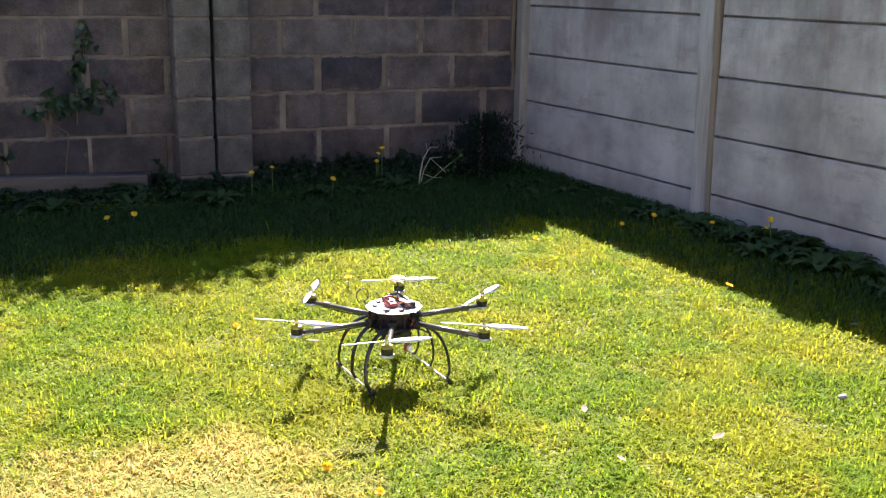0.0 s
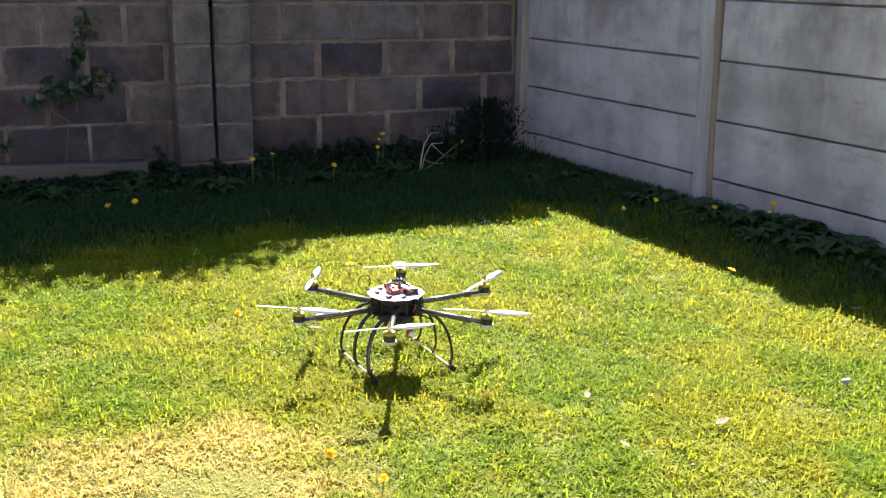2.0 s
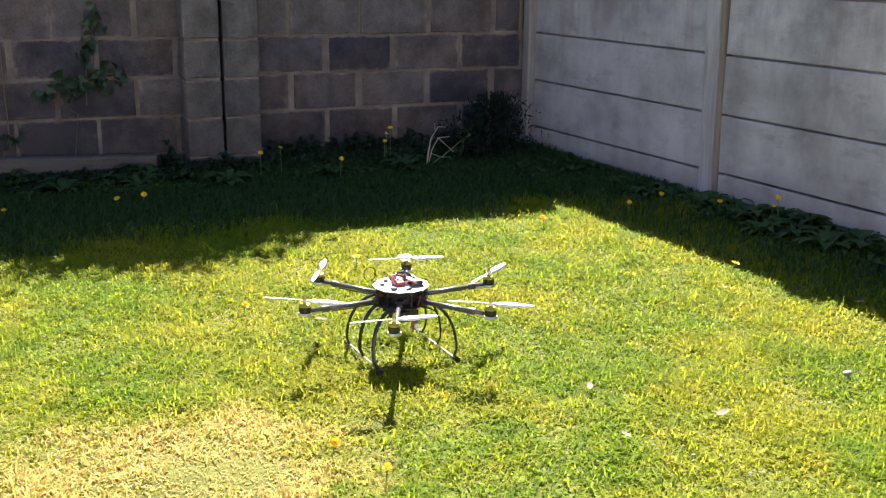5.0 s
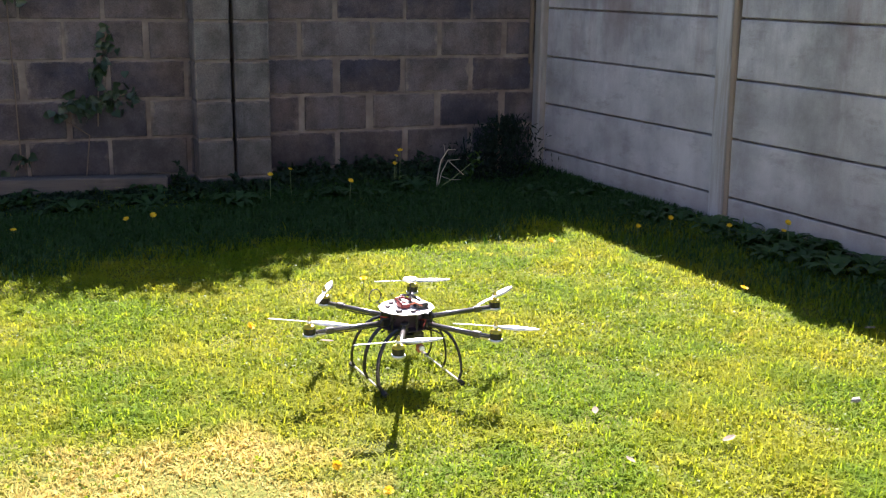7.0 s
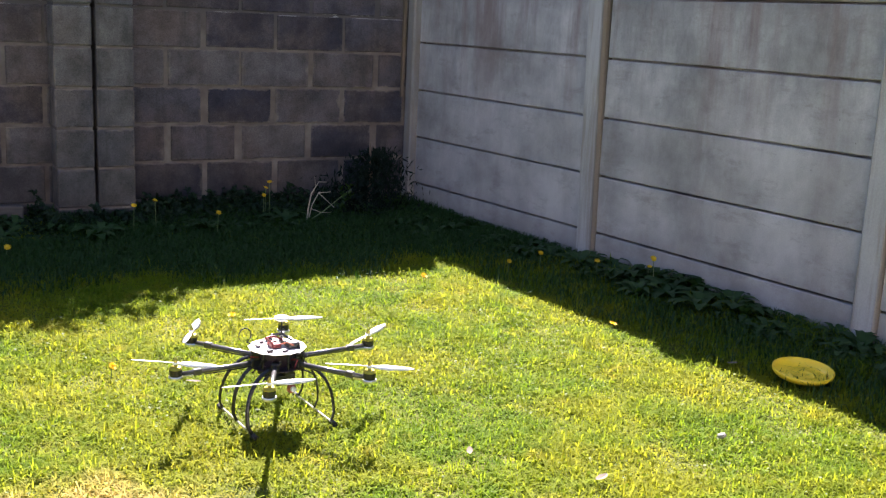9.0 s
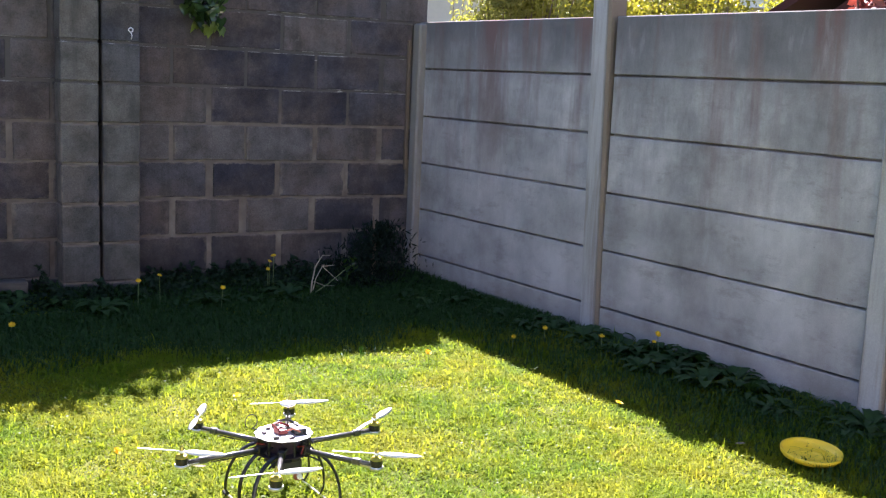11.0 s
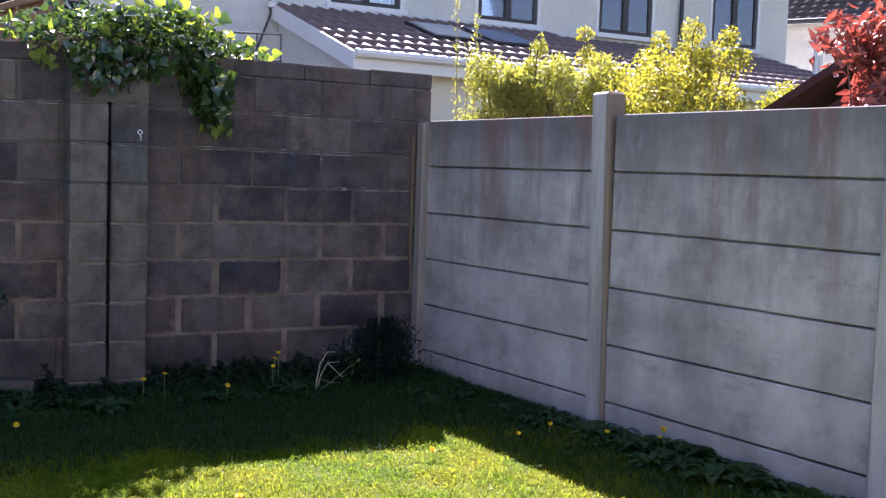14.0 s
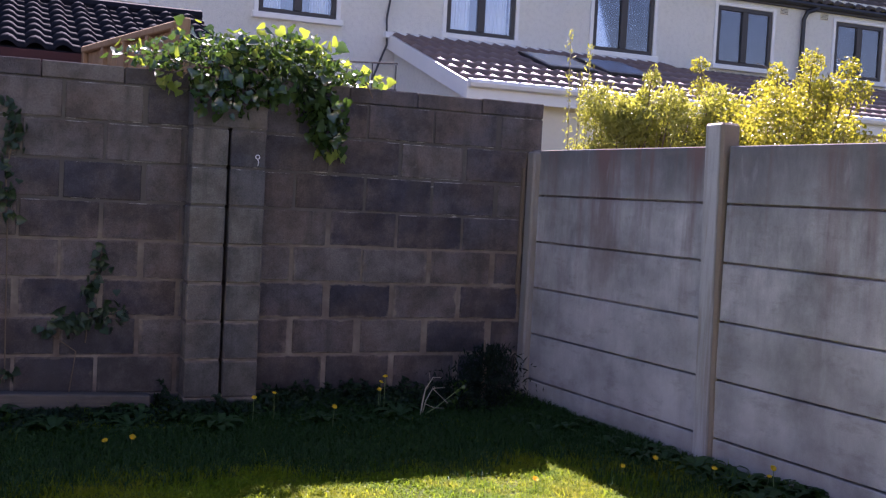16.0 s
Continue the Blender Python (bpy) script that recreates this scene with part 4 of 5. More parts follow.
def build_lawn():
    rng = np.random.default_rng(3)
    n = 520000
    x, y = rng.uniform(-4.6, -0.01, n), rng.uniform(-5.35, -0.01, n)
    # thinner where worn, in tufts elsewhere
    f = np.sin(x * 7.1 + 1.3 * np.sin(y * 5.3)) * np.sin(y * 6.3 + 1.7 * np.sin(x * 4.1)) + 0.6 * np.sin(x * 17 + y * 5) * np.sin(y * 15 - x * 7)
    worn = np.exp(-(((x + 3.42) / 0.5) ** 2 + ((y + 4.1) / 0.42) ** 2))
    keep = (rng.random(n) < 0.78 + 0.22 * f) & (rng.random(n) > 0.35 * worn)
    # lawn blades give way to shade-coloured ones in the wall's shadow band
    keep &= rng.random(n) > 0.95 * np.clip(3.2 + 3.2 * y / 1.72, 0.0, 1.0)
    x, y, f, worn = x[keep], y[keep], f[keep], worn[keep]
    n = len(x)
    tx, ty = rng.uniform(-4.4, -0.1, 900), rng.uniform(-5.2, -0.1, 900)
    pick = rng.integers(0, 900, 26000)
    x, y = np.concatenate([x, tx[pick] + rng.normal(0, 0.022, 26000)]), np.concatenate([y, ty[pick] + rng.normal(0, 0.022, 26000)])
    f, worn = np.concatenate([f, np.full(26000, 1.6)]), np.concatenate([worn, np.zeros(26000)])
    inside = (x < -0.005) & (y < -0.005)
    x, y, f, worn = x[inside], y[inside], f[inside], worn[inside]
    n = len(x)
    edge = np.minimum(np.where(y > -1.9, 0.6 - x, -x), -y)
    high = rng.uniform(0.014, 0.034, n) * (1 + 0.3 * f) * (1 - 0.45 * worn)
    high *= 1 + 1.6 * np.exp(-((edge - 0.1) / 0.28) ** 2) * rng.random(n) + (rng.random(n) < 0.012) * rng.uniform(0.3, 0.9, n)
    wide = rng.uniform(0.0013, 0.0028, n)
    turn = rng.uniform(0, 2 * np.pi, n)
    lean = np.abs(rng.normal(1.08, 0.5, n))
    side = np.stack([np.cos(turn), np.sin(turn), 0 * x], 1) * wide[:, None]
    way = np.stack([-np.sin(turn), np.cos(turn), 0 * x], 1)
    root = np.stack([x, y - LEAN * x, 0 * x - 0.002], 1)
    mid = root + way * (high * lean * 0.45)[:, None] + np.array((0, 0, 1)) * (high * (0.66 - 0.12 * np.minimum(lean, 1.8)))[:, None]
    tip = root + way * (high * lean * 1.25)[:, None] + np.array((0, 0, 1)) * (high * (1.08 - 0.4 * np.minimum(lean, 1.8)))[:, None]
    verts = np.stack([root - side, root + side, mid + side * 0.85, mid - side * 0.85, tip], 1).reshape(-1, 3)
    base = np.arange(n)[:, None, None] * 5
    faces = (base + np.array([[0, 1, 2], [0, 2, 3], [3, 2, 4]])).reshape(-1, 3)
    ob = new("grass", raw_mesh("grass", verts, faces, GRASS))
    tagged(ob, "sunlit green lawn grass with straw patches", "grass", kind="stuff")
    k = 60000
    cx, cy = rng.uniform(-4.5, -0.05, k), rng.uniform(-5.3, -0.6, k)
    tuft = np.sin(cx * 5.3 + 2 * np.sin(cy * 3.1)) * np.sin(cy * 4.7 + 1.5 * np.sin(cx * 6.2)) + 0.3 * np.exp(-(((cx + 3.3) / 0.8) ** 2 + ((cy + 2.7) / 0.7) ** 2))
    some = rng.random(k) < 0.4 + 0.5 * tuft
    pts = np.stack([cx, cy - LEAN * cx, rng.uniform(0.006, 0.026, k)], 1)[some]
    ob = new("clover", leaves("clover", pts, rng.uniform(0.007, 0.015, len(pts)), CLOVER, rng, 0.8, 0.3, (0, -0.4, 0.2)))
    tagged(ob, "small clover leaves scattered through the lawn", "clover", kind="stuff")


def blades(name, x, y, high, wide, lean, rng, material):
    """Bent grass blades of three triangles each, rooted at x, y."""
    n = len(x)
    turn = rng.uniform(0, 2 * np.pi, n)
    side = np.stack([np.cos(turn), np.sin(turn), 0 * x], 1) * wide[:, None]
    way = np.stack([-np.sin(turn), np.cos(turn), 0 * x], 1)
    up = np.array((0, 0, 1))
    root = np.stack([x, y, 0 * x - 0.002], 1)
    mid = root + way * (high * lean * 0.35)[:, None] + up * (high * 0.62)[:, None]
    tip = root + way * (high * lean)[:, None] + up * (high * (1.05 - 0.3 * np.minimum(lean, 1.8)))[:, None]
    verts = np.stack([root - side, root + side, mid + side * 0.85, mid - side * 0.85, tip], 1).reshape(-1, 3)
    faces = (np.arange(n)[:, None, None] * 5 + np.array([[0, 1, 2], [0, 2, 3], [3, 2, 4]])).reshape(-1, 3)
    return raw_mesh(name, verts, faces, material)


def build_undergrowth():
    """Uncut grass and nettles that thicken towards the block wall, coloured dark for its shade."""
    rng = np.random.default_rng(41)
    # shade-coloured blades, reaching about as far as the wall's shadow
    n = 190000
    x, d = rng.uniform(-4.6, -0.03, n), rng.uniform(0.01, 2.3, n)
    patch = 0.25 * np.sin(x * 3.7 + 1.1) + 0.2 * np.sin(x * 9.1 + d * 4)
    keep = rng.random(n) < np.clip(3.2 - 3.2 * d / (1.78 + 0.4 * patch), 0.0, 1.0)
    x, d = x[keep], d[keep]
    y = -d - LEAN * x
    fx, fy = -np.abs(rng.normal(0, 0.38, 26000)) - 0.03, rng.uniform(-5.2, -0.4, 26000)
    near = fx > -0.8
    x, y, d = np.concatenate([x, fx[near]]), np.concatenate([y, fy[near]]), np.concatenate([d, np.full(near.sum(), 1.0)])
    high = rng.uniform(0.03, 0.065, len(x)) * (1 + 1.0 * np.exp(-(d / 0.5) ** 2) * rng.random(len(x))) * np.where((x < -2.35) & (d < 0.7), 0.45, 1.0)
    ob = new("long_grass", blades("long_grass", x, y, high, rng.uniform(0.0014, 0.0032, len(x)), np.abs(rng.normal(0.6, 0.4, len(x))), rng, SHADE_GRASS))
    tagged(ob, "long grass along the wall and fence, coloured dark for their shade", "grass", kind="stuff")
    # nettles at the wall foot, their leaf colour darkened as shade
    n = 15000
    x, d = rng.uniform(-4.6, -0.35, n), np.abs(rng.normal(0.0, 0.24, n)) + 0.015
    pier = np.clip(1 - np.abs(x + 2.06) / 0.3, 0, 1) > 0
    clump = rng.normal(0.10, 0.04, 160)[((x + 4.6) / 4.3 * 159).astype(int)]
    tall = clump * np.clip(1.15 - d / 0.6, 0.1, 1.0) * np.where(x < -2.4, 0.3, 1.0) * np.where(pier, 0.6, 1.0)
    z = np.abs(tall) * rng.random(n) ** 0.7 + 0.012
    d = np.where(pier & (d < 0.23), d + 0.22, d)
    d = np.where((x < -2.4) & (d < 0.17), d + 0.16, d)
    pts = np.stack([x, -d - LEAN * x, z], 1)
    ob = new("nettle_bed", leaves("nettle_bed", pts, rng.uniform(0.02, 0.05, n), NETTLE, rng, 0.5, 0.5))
    tagged(ob, "low nettles against the wall, coloured near black for shade", "weeds", kind="stuff")


build_lawn()
build_undergrowth()
outer_lawn()


def weed_mesh(seed, count, long):
    """A rosette of broad, arching leaves."""
    rng = random.Random(seed)
    bm = bmesh.new()
    for i in range(count):
        a, l, w = rng.uniform(0, 6.283), long * rng.uniform(0.55, 1.3), long * rng.uniform(0.09, 0.18)
        rise, rows = rng.uniform(0.6, 1.45), []
        for s, k in ((0.0, 0.15), (0.3, 0.7), (0.6, 1.0), (0.85, 0.7), (1.0, 0.05)):
            r, z = l * s * math.cos(rise * (1 - 0.4 * s)), l * s * math.sin(rise * (1 - 0.75 * s)) + 0.003
            c, n = Vector((math.cos(a) * r, math.sin(a) * r, z)), Vector((-math.sin(a), math.cos(a), 0)) * w * k * (1 + rng.uniform(-0.15, 0.15))
            rows.append([bm.verts.new(c - n + Vector((0, 0, w * 0.25 * k))), bm.verts.new(c), bm.verts.new(c + n + Vector((0, 0, w * 0.25 * k)))])
        for p, q in zip(rows, rows[1:]):
            bm.faces.new((p[0], p[1], q[1], q[0])), bm.faces.new((p[1], p[2], q[2], q[1]))
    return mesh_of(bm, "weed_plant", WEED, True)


def build_weeds():
    rng = random.Random(17)
    meshes = [weed_mesh(s, 13 + s % 5, l) for s, l in enumerate((0.07, 0.10, 0.13, 0.09, 0.11))]
    spots = [(-rng.uniform(0.04, 0.36) * (1 if y < -1.2 else 1.5), y) for y in [-0.35 - 0.03 * i for i in range(118)]]
    spots += [(-rng.uniform(0.05, 0.22), -2.15 - 0.14 * i) for i in range(10)]
    spots += [(-rng.uniform(0.05, 0.3), -rng.uniform(2.1, 3.1)) for i in range(44)]
    spots += [(x, -rng.uniform(0.05, 0.5)) for x in [-0.5 - 0.11 * i for i in range(28)]]
    spots += [(x, -rng.uniform(0.03, 0.75)) for x in [-0.9 - 0.034 * i for i in range(95)]]
    for x, y in spots:
        if -2.36 < x < -1.76 and y > -0.24:
            y -= 0.25
        y -= LEAN * x
        ob = new("weed_plant", rng.choice(meshes))
        grown = rng.uniform(0.55, 1.05) if x > -0.5 and y > -1.9 else rng.uniform(0.6, 1.3)
        ob.matrix_basis = pose(x, y, 0, rng.uniform(-8, 8), rng.uniform(-8, 8), rng.uniform(0, 360)) @ Matrix.Scale(grown, 4)
        tagged(ob, "dark green broad leafed weed at the wall foot", "weed", "weeds along the walls")


build_weeds()

HEADS = [(-0.66, -1.98, 0.07), (-0.27, -2.19, 0.08), (-0.42, -1.93, 0.08), (-0.16, -2.46, 0.14), (-0.14, -2.42, 0.09), (-0.91, -2.99, 0.05), (-2.00, -0.40, 0.16), (-1.88, -0.39, 0.18),
         (-1.18, -0.30, 0.20), (-1.15, -0.29, 0.23), (-1.20, -0.32, 0.16), (-2.87, -0.78, 0.06), (-2.73, -0.74, 0.06), (-2.23, -2.23, 0.05), (-2.82, -2.60, 0.04), (-2.91, -3.95, 0.04),
         (-2.97, -3.77, 0.04), (-1.60, -0.60, 0.13), (-1.17, -1.99, 0.05), (-2.76, -4.42, 0.04), (-3.39, -0.76, 0.05), (-3.78, -3.79, 0.04)]


def build_dandelions():
    rng = random.Random(5)
    bm = bmesh.new()
    for ring, (r, tilt, k) in enumerate(((0.017, 0.25, 16), (0.013, 0.6, 13), (0.008, 1.0, 9))):
        for i in range(k):
            a = 6.283 * (i + 0.5 * (ring % 2)) / k + rng.uniform(-0.1, 0.1)
            d, n = Vector((math.cos(a), math.sin(a), 0)), Vector((-math.sin(a), math.cos(a), 0))
            vs = [bm.verts.new(p) for p in (n * 0.001, d * r * 0.7 + n * 0.0025 + Vector((0, 0, r * 0.4 * tilt)), d * r + Vector((0, 0, r * tilt)), d * r * 0.7 - n * 0.0025 + Vector((0, 0, r * 0.4 * tilt)), -n * 0.001)]
            bm.faces.new(vs)
    head = mesh_of(bm, "flower_head", PETAL)
    for x, y, z in HEADS:
        z += 0.008
        d = thing("dandelion", "yellow dandelion flower standing in the grass", "flower", "dandelions", at=pose(x, y, 0))
        ox, oy = rng.uniform(-0.015, 0.015), rng.uniform(-0.015, 0.015)
        part("stem", tube([(ox, oy, 0), (ox * 0.4, oy * 0.4, z * 0.6), (0, 0, z)], 0.0018, 5), STEM, d)
        shared("flower_head", head, d, pose(0, 0, z, rng.uniform(10, 45), rng.uniform(-20, 20), rng.uniform(-40, 20)) @ Matrix.Scale(rng.uniform(0.8, 1.1), 4))


def build_corner_plants():
    rng = np.random.default_rng(12)
    bush = thing("conifer_shrub", "dark dense conifer shrub in the wall corner", "bush", at=pose(-0.47, -0.29, 0))
    k = 3000
    h = rng.uniform(0, 1, k) ** 1.15
    r = 0.27 * (1 - 0.72 * h ** 1.6) * np.abs(rng.normal(0.62, 0.42, k))
    a = rng.uniform(0, 6.283, k)
    pts = np.stack([r * np.cos(a) * 1.15 - 0.06 * (1 - h), r * np.sin(a) * 0.8, 0.02 + 0.37 * h + 0.03 * np.sin(a * 3 + 1)], 1)
    pts[:, 0] += 0.06 * h
    pts = pts[(pts[:, 1] - 0.29 + LEAN * (pts[:, 0] - 0.47) < -0.015) & (pts[:, 0] < 0.44)]
    k = len(pts)
    ob = new("foliage", leaves("foliage", pts, rng.uniform(0.02, 0.06, k), CONIFER, rng, 0.22, 0.3, (0, 0, 0.8)))
    ob.parent = bush
    part("trunk", tube([(0, 0, 0), (0.01, 0, 0.25), (0, 0, 0.45)], [0.02, 0.014, 0.004], 6), BARK, bush)
    dead = thing("dead_stalk", "bleached bent dead weed stalk by the wall", "plant", at=pose(-0.984, -0.448, 0) @ Matrix.Scale(0.96, 4))
    part("main_stem", tube([(0, 0, 0), (0.01, 0, 0.10), (0.04, 0.02, 0.19), (0.10, 0.04, 0.255), (0.16, 0.05, 0.25)], [0.006, 0.005, 0.004, 0.003, 0.002], 5), DEAD_STEM, dead)
    part("branch", tube([(0.005, 0.0, 0.0), (0.035, 0, 0.12), (0.09, 0.02, 0.19), (0.18, 0.03, 0.19)], [0.004, 0.003, 0.003, 0.002], 5), DEAD_STEM, dead)
    part("branch", tube([(0.09, 0.02, 0.19), (0.13, 0.0, 0.15), (0.18, -0.02, 0.10)], [0.003, 0.002, 0.002], 5), DEAD_STEM, dead)
    part("branch", tube([(0.075, 0.03, 0.23), (0.07, 0.04, 0.29)], [0.002, 0.001], 5), DEAD_STEM, dead)
    part("branch", tube([(0.03, 0.01, 0.10), (0.1, 0.0, 0.07), (0.16, -0.02, 0.07)], [0.002, 0.002, 0.001], 5), DEAD_STEM, dead)
    pts = np.concatenate([np.array((0.28, 0.0, 0.19)) + rng.normal(size=(22, 3)) * 0.03, np.array((0.21, -0.02, 0.12)) + rng.normal(size=(10, 3)) * 0.02])
    ob = new("foliage", leaves("foliage", pts, rng.uniform(0.04, 0.065, 32), IVY, rng, 0.45, 0.6))
    ob.parent = dead
    part("branch", tube([(0.01, 0, 0.02), (0.12, 0, 0.08), (0.28, 0, 0.19)], [0.004, 0.003, 0.002], 5), STEM, dead)


def build_small_things():
    ring = [(0.012 * math.cos(t), 0, 0.02 + 0.012 * math.sin(t)) for t in [radians(270 + 36 * k) for k in range(11)]]
    hook = part("wall_hook", tube([(0.004, 0.006, -0.03), (0.006, -0.004, -0.012)] + ring, 0.003, 6), SILVER, at=WALL_AT @ pose(-1.895, -0.208, 1.488))
    tagged(hook, "small bent pale wire hook on the pier", "hook")
    beam = part("timber_beam", box(-0.9, 0.46, -0.05, 0.05, -0.06, 0.105, 0.008), OLD_TIMBER, at=WALL_AT @ pose(-2.91, -0.11, 0.014, 0, 2, 1))
    tagged(beam, "weathered grey timber beam lying along the wall", "timber")
    # frisbee lying upside down: rim up
    prof = [(0, 0.004), (0.09, 0.004), (0.112, 0.01), (0.123, 0.022), (0.125, 0.036), (0.120, 0.038), (0.117, 0.026), (0.107, 0.015), (0.088, 0.010), (0.05, 0.010), (0.048, 0.012), (0.046, 0.010), (0, 0.010)]
    disc = part("frisbee", lathe(prof, 48), YELLOW, at=pose(-0.66, -3.725, 0.022, 5, -3, 0) @ Matrix.Scale(0.88, 4), smooth=True)
    tagged(disc, "bright yellow plastic frisbee lying in the grass", "frisbee")
    rng = random.Random(30)
    for x, y, s, mat, label in ((-1.93, -4.04, 0.05, DRY_LEAF, "curled dry brown leaf on the lawn"), (-2.255, -4.03, 0.035, DRY_LEAF, "small dry brown leaf on the lawn"), (-0.787, -3.51, 0.05, DRY_LEAF, "reddish dry leaf in the grass"),
                                (-2.618, -2.81, 0.05, DRY_LEAF, "dry brown leaf in the grass"), (-2.144, -3.716, 0.04, DRY_LEAF, "pale dry leaf in the grass")):
        bm = bmesh.new()
        rows = []
        for i in range(5):
            t = i / 4
            w = s * 0.24 * math.sin(math.pi * (0.08 + 0.84 * t))
            rows.append([bm.verts.new((s * (t - 0.5), d * w, 0.3 * abs(d) * w + 0.25 * s * (t - 0.5) ** 2)) for d in (-1, 0, 1)])
        for p, q in zip(rows, rows[1:]):
            bm.faces.new((p[0], p[1], q[1], q[0])), bm.faces.new((p[1], p[2], q[2], q[1]))
        ob = part("dry_leaf", bm, mat, at=pose(x, y, 0.028, rng.uniform(-15, 15), rng.uniform(-10, 10), rng.uniform(0, 360)))
        tagged(ob, label, "leaf", "fallen leaves")
    bm = bmesh.new()
    bmesh.ops.create_icosphere(bm, subdivisions=2, radius=1)
    for v in bm.verts:
        v.co *= 1 + 0.2 * noise.noise(v.co * 1.7)
        v.co = Vector((v.co.x * 0.017, v.co.y * 0.011, v.co.z * 0.008))
    stone = part("stone", bm, PALE_STONE, at=pose(-1.389, -3.99, 0.03), smooth=True)
    tagged(stone, "small pale stone lying in the grass", "stone")


build_dandelions()
build_corner_plants()
build_small_things()


# ---- the hexacopter standing on the lawn ----
ARM, DECK = 0.345, 0.228


def propeller_mesh():
    """Two twisted blades and a hub."""
    bm = bmesh.new()
    for s in (1, -1):
        rows = []
        for r, c, tw in ((0.008, 0.010, 0.5), (0.03, 0.020, 0.42), (0.06, 0.027, 0.32), (0.1, 0.024, 0.22), (0.128, 0.017, 0.17), (0.14, 0.006, 0.15)):
            lead = Vector((s * r, s * c * 0.42, 0.5 * c * math.sin(tw)))
            trail = Vector((s * r, -s * c * 0.58, -0.5 * c * math.sin(tw)))
            mid = (lead + trail) / 2 + Vector((0, 0, 0.0022))
            low = (lead + trail) / 2 - Vector((0, 0, 0.0005))
            rows.append([bm.verts.new(p) for p in (lead, mid, trail, low)])
        for a, b in zip(rows, rows[1:]):
            for i in range(4):
                bm.faces.new((a[i], a[(i + 1) % 4], b[(i + 1) % 4], b[i]))
        bm.faces.new(rows[0]), bm.faces.new(rows[-1])
    lathe([(0, -0.004), (0.009, -0.004), (0.009, 0.004), (0, 0.004)], 12, bm)
    bmesh.ops.recalc_face_normals(bm, faces=bm.faces)
    return mesh_of(bm, "propeller", WHITE_PLASTIC, True)


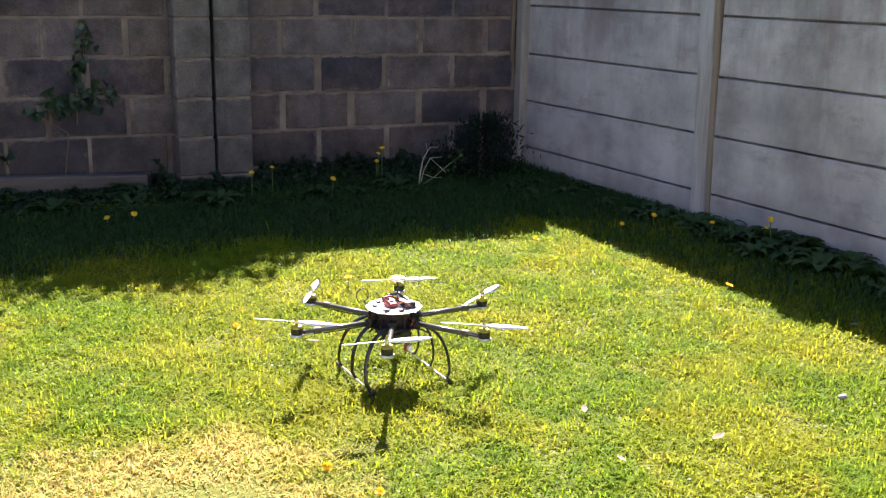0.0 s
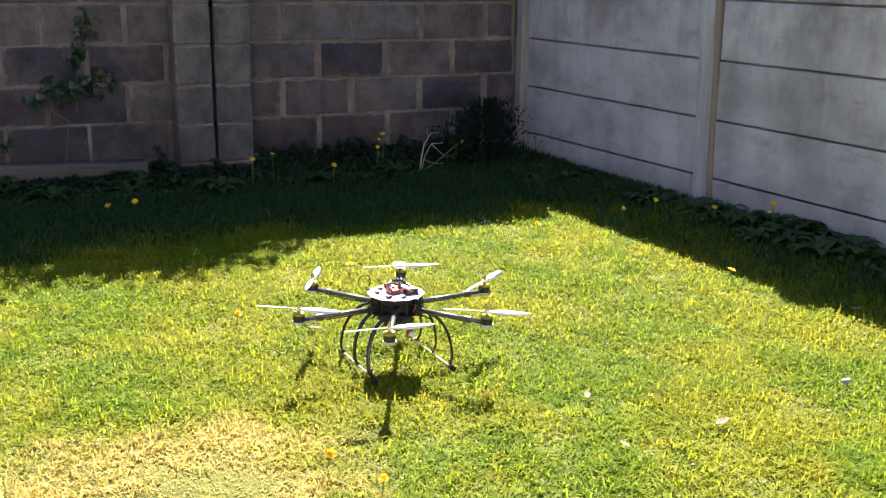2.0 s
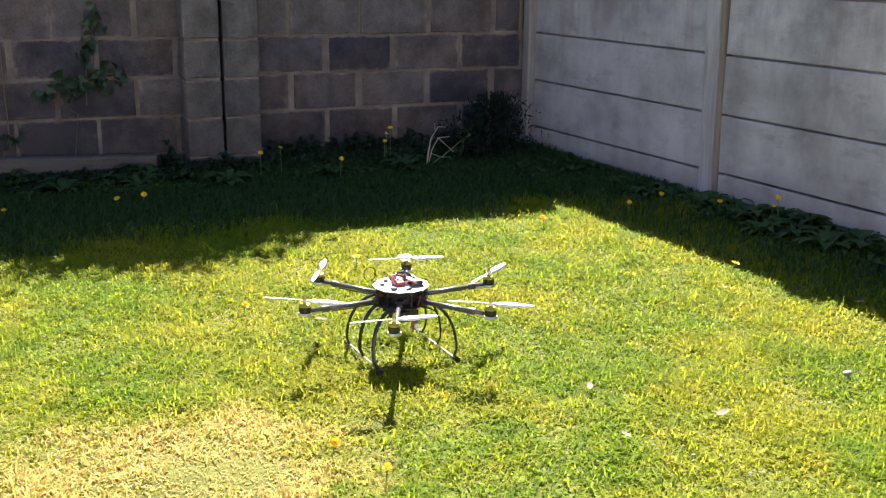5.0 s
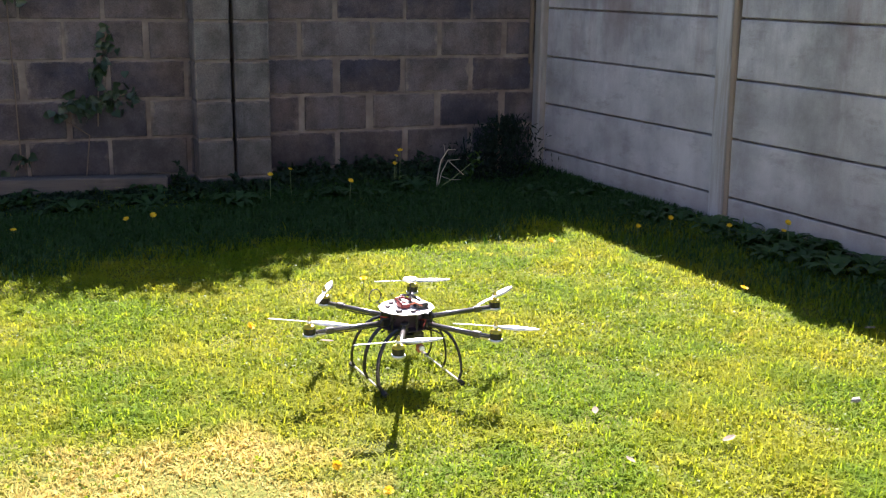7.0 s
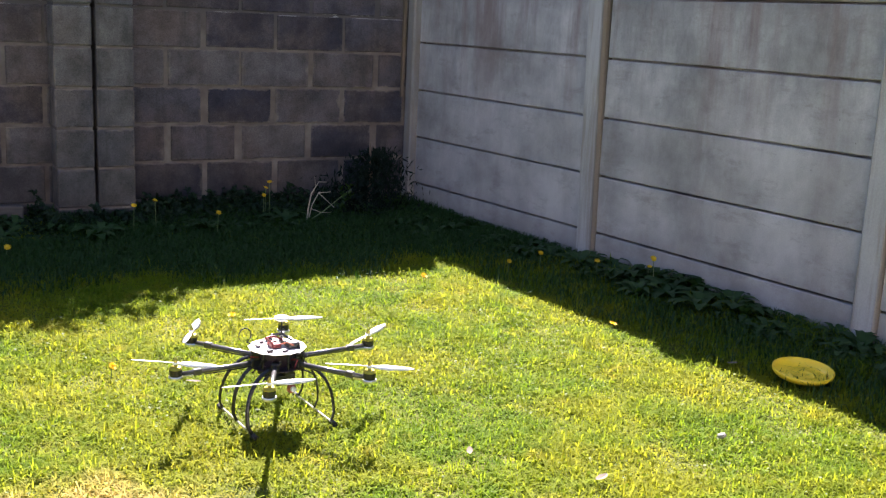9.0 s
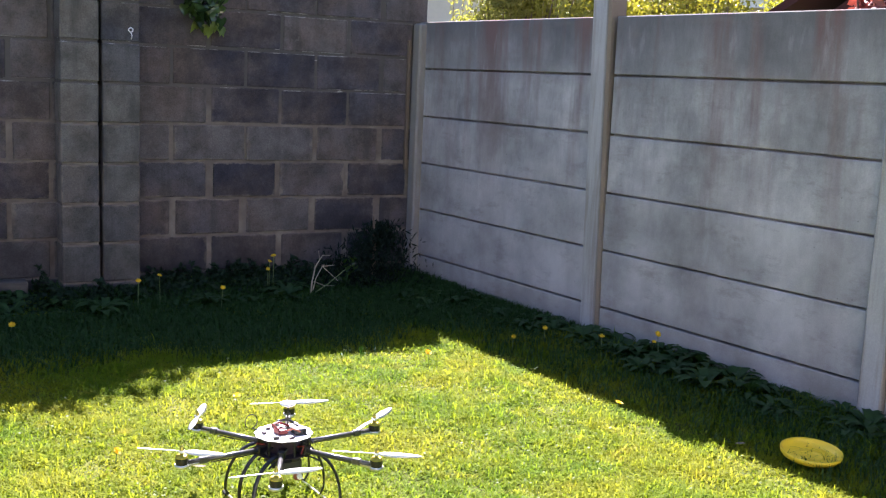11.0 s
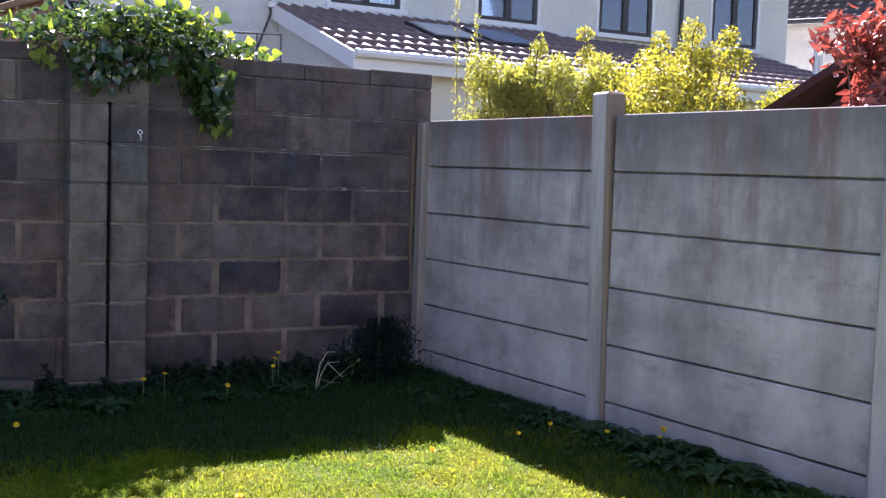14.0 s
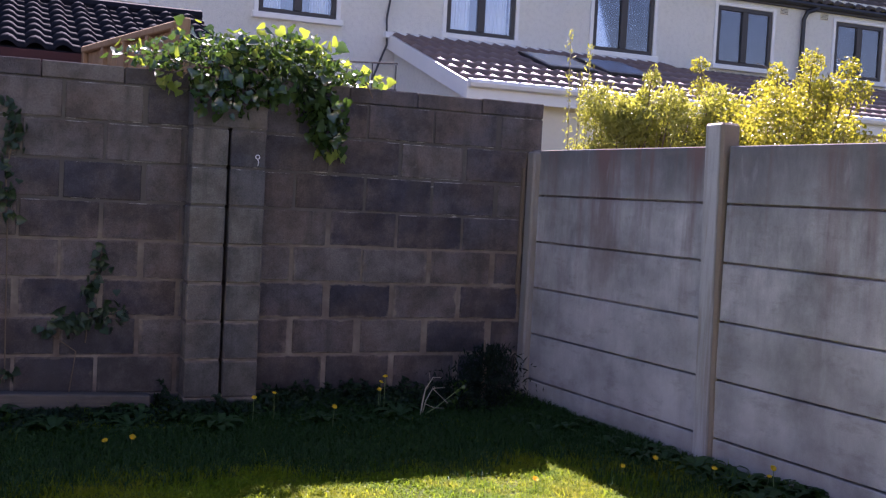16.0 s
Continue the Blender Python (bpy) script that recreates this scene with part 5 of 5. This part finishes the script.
def build_drone():
    drone = thing("hexacopter", "six rotor drone with black arched legs standing on the lawn", "drone", at=pose(-2.496, -3.180, 0.012, 0, 0, 0.5) @ Matrix.Scale(0.935, 4))
    z = DECK
    ring = [(0.0, 0), (0.095, 0), (0.095, 0.0025), (0, 0.0025)]
    part("top_plate", lathe(ring, 12, m=Matrix.Translation((0, 0, z + 0.012))), PLATE, drone, "pale glass fibre top plate")
    part("bottom_plate", lathe(ring, 12, m=Matrix.Translation((0, 0, z - 0.046))), BOARD, drone, "dark bottom plate")
    part("centre_core", lathe([(0, -0.036), (0.055, -0.036), (0.062, 0.024), (0, 0.024)], 6, m=Matrix.Translation((0, 0, z - 0.016))), BOARD, drone)
    for i in range(6):
        a = radians(60 * i + 30)
        c, s = math.cos(a), math.sin(a)
        part("standoff", tube([(0.08 * c, 0.08 * s, z - 0.044), (0.08 * c, 0.08 * s, z + 0.013)], 0.004, 8), BLACK, drone)
        part("speed_controller", box(0.052, 0.09, -0.014, 0.014, z - 0.058, z - 0.047, 0.002, m=Matrix.Rotation(a, 4, "Z")), BLACK, drone)
    prop = propeller_mesh()
    turns = (34, -18, 58, -40, -12, -38)
    for i in range(6):
        a = 60 * i
        m = pose(0, 0, z - 0.030, 0, 0, a)
        arm = part("arm", tube([(0.045, 0, 0), (ARM - 0.02, 0, 0)], 0.008, 12), CARBON, drone, "dark carbon tube arm", at=m, smooth=True)
        part("clamp", box(0.06, 0.092, -0.012, 0.012, -0.013, 0.0125, 0.003), BLACK, arm)
        part("clamp", box(ARM - 0.085, ARM - 0.055, -0.0095, 0.0095, -0.010, 0.010, 0.003), CARBON, arm)
        part("motor_mount", lathe([(0, -0.012), (0.021, -0.012), (0.0225, -0.010), (0.0225, -0.005), (0.021, -0.002), (0, -0.002)], 20, box(ARM - 0.055, ARM - 0.01, -0.008, 0.008, -0.0115, -0.003, 0.002), Matrix.Translation((ARM, 0, 0))), SILVER, arm, "silver motor mount")
        mot = Matrix.Translation((ARM, 0, 0))
        part("motor_base", lathe([(0, -0.002), (0.019, -0.002), (0.0195, 0.004), (0.0195, 0.018), (0, 0.018)], 20, m=mot), BLACK, arm, smooth=False)
        part("motor_bell", lathe([(0, 0.0185), (0.0195, 0.0185), (0.0195, 0.021), (0.015, 0.0275), (0.008, 0.029), (0, 0.029)], 20, m=mot), GOLD, arm, "gold motor bell")
        part("spinner", lathe([(0, 0.028), (0.006, 0.028), (0.006, 0.042), (0.0075, 0.043), (0.006, 0.050), (0.0025, 0.058), (0, 0.060)], 12, m=mot), GOLD, arm)
        shared("propeller", prop, arm, pose(ARM, 0, 0.0385, 0, 0, turns[i] - a))
        part("motor_wire", tube([(0.1, 0.004, -0.009), (0.2, 0.006, -0.010), (ARM - 0.09, 0.004, -0.010)], 0.0022, 5), BLACK, arm)
    # legs: three flat hoops to each runner
    for s in (-1, 1):
        gear = Matrix.Rotation(radians(-3), 4, "Z")
        run = part("skid", tube([(s * 0.137, -0.150, 0.006), (s * 0.137, 0.150, 0.006)], 0.004, 8), SILVER, drone, "thin metal landing skid", at=gear)
        for y in (-0.150, 0.150):
            part("rubber_end", tube([(s * 0.137, y - 0.012, 0.006), (s * 0.137, y + 0.012, 0.006)], 0.0085, 10), RUBBER, run)
        for y in (-0.13, 0.0, 0.13):
            pts = []
            for k in range(13):
                t = k / 12
                ang = radians(100 - 118 * t)
                pts.append((s * (0.052 + 0.098 * math.cos(ang)) if t > 0 else s * 0.035, y * (0.55 + 0.45 * t), 0.052 + 0.141 * math.sin(ang)))
            pts[-1] = (s * 0.137, y, 0.006)
            part("leg", tube(pts, 0.0065, 8, flat=0.55), BLACK, drone, "arched black plastic leg", at=gear)
            mid = [Vector(p) for p in pts[1:5]]
            part("brace", tube([p + Vector((-s * 0.012, 0, -0.012)) for p in mid], 0.003, 6), BLACK, drone, at=gear)
    part("battery", box(-0.035, 0.035, -0.07, 0.07, z - 0.098, z - 0.058, 0.006), BATTERY, drone, "dark battery pack")
    part("battery_strap", box(-0.038, 0.038, -0.012, 0.012, z - 0.101, z - 0.056, 0.003), RUBBER, drone)
    part("flight_controller", box(-0.028, 0.004, -0.025, 0.02, z + 0.0155, z + 0.03, 0.003), RED_WIRE, drone, "red flight controller case")
    part("receiver", box(0.018, 0.06, -0.05, -0.008, z + 0.0155, z + 0.034, 0.004), BLACK, drone)
    part("wire_loom", tube([(-0.02, 0.03, z + 0.02), (0.0, 0.04, z + 0.042), (0.03, 0.03, z + 0.045), (0.045, -0.01, z + 0.036), (0.05, -0.05, z + 0.02), (0.07, -0.075, z - 0.01)], 0.005, 6), BLACK, drone)
    part("wire", tube([(-0.025, -0.02, z + 0.03), (-0.04, 0.0, z + 0.048), (-0.01, 0.015, z + 0.046), (0.02, 0.0, z + 0.035)], 0.004, 6), RED_WIRE, drone, "red wire")
    part("wire", tube([(0.0, -0.03, z + 0.03), (0.01, -0.05, z + 0.04), (0.03, -0.06, z + 0.03)], 0.003, 6), ORANGE, drone, "orange wire")
    for i, (px, py, w, d) in enumerate(((-0.06, 0.02, 0.012, 0.02), (-0.05, -0.05, 0.02, 0.01), (0.0, 0.062, 0.025, 0.012), (-0.03, 0.055, 0.014, 0.016), (0.03, 0.03, 0.014, 0.02), (0.062, 0.018, 0.012, 0.012), (-0.005, -0.068, 0.02, 0.008))):
        part("connector", box(px - w / 2, px + w / 2, py - d / 2, py + d / 2, z + 0.0155, z + 0.022 + 0.002 * (i % 3), 0.0015), BLACK if i % 3 else BOARD, drone)
    for i in range(9):
        a = radians(40 * i + 12)
        p = Vector((0.088 * math.cos(a), 0.088 * math.sin(a), z - 0.012))
        part("wire", tube([p * 0.7 + Vector((0, 0, z * 0.3 - 0.01)), p, p + Vector((0.012 * math.sin(a), -0.012 * math.cos(a), -0.02)), p * 0.85 + Vector((0, 0, (z - 0.012) * 0.15 - 0.035))], 0.0028, 5), (BLACK, RED_WIRE, BLACK)[i % 3], drone)
    part("gps_mast", tube([(0.045, 0.06, z + 0.014), (0.045, 0.06, z + 0.080)], 0.003, 8), BLACK, drone)
    part("gps_puck", lathe([(0, 0.093), (0.012, 0.094), (0.025, 0.100), (0.026, 0.105), (0.022, 0.109), (0, 0.111)], 24, m=Matrix.Translation((0.045, 0.06, z - 0.015))), WHITE_PLASTIC, drone, "white round antenna puck", smooth=True)
    loop = [(-0.075 + 0.022 * math.cos(t), 0.085, z + 0.038 + 0.024 * math.sin(t)) for t in [radians(-80 + 24 * k) for k in range(14)]]
    part("aerial", tube([(-0.06, 0.06, z + 0.014)] + loop, 0.0018, 6), BLACK, drone, "thin black looped aerial")
    cam_pod = part("camera_pod", box(0.005, 0.03, -0.08, -0.06, z - 0.125, z - 0.098, 0.005), ORANGE, drone, "orange part under the body")
    part("lens", lathe([(0, 0), (0.009, 0), (0.009, 0.008), (0, 0.008)], 16, m=pose(0.0175, -0.08, z - 0.11, 90, 0, 0)), WHITE_PLASTIC, cam_pod)


build_drone()
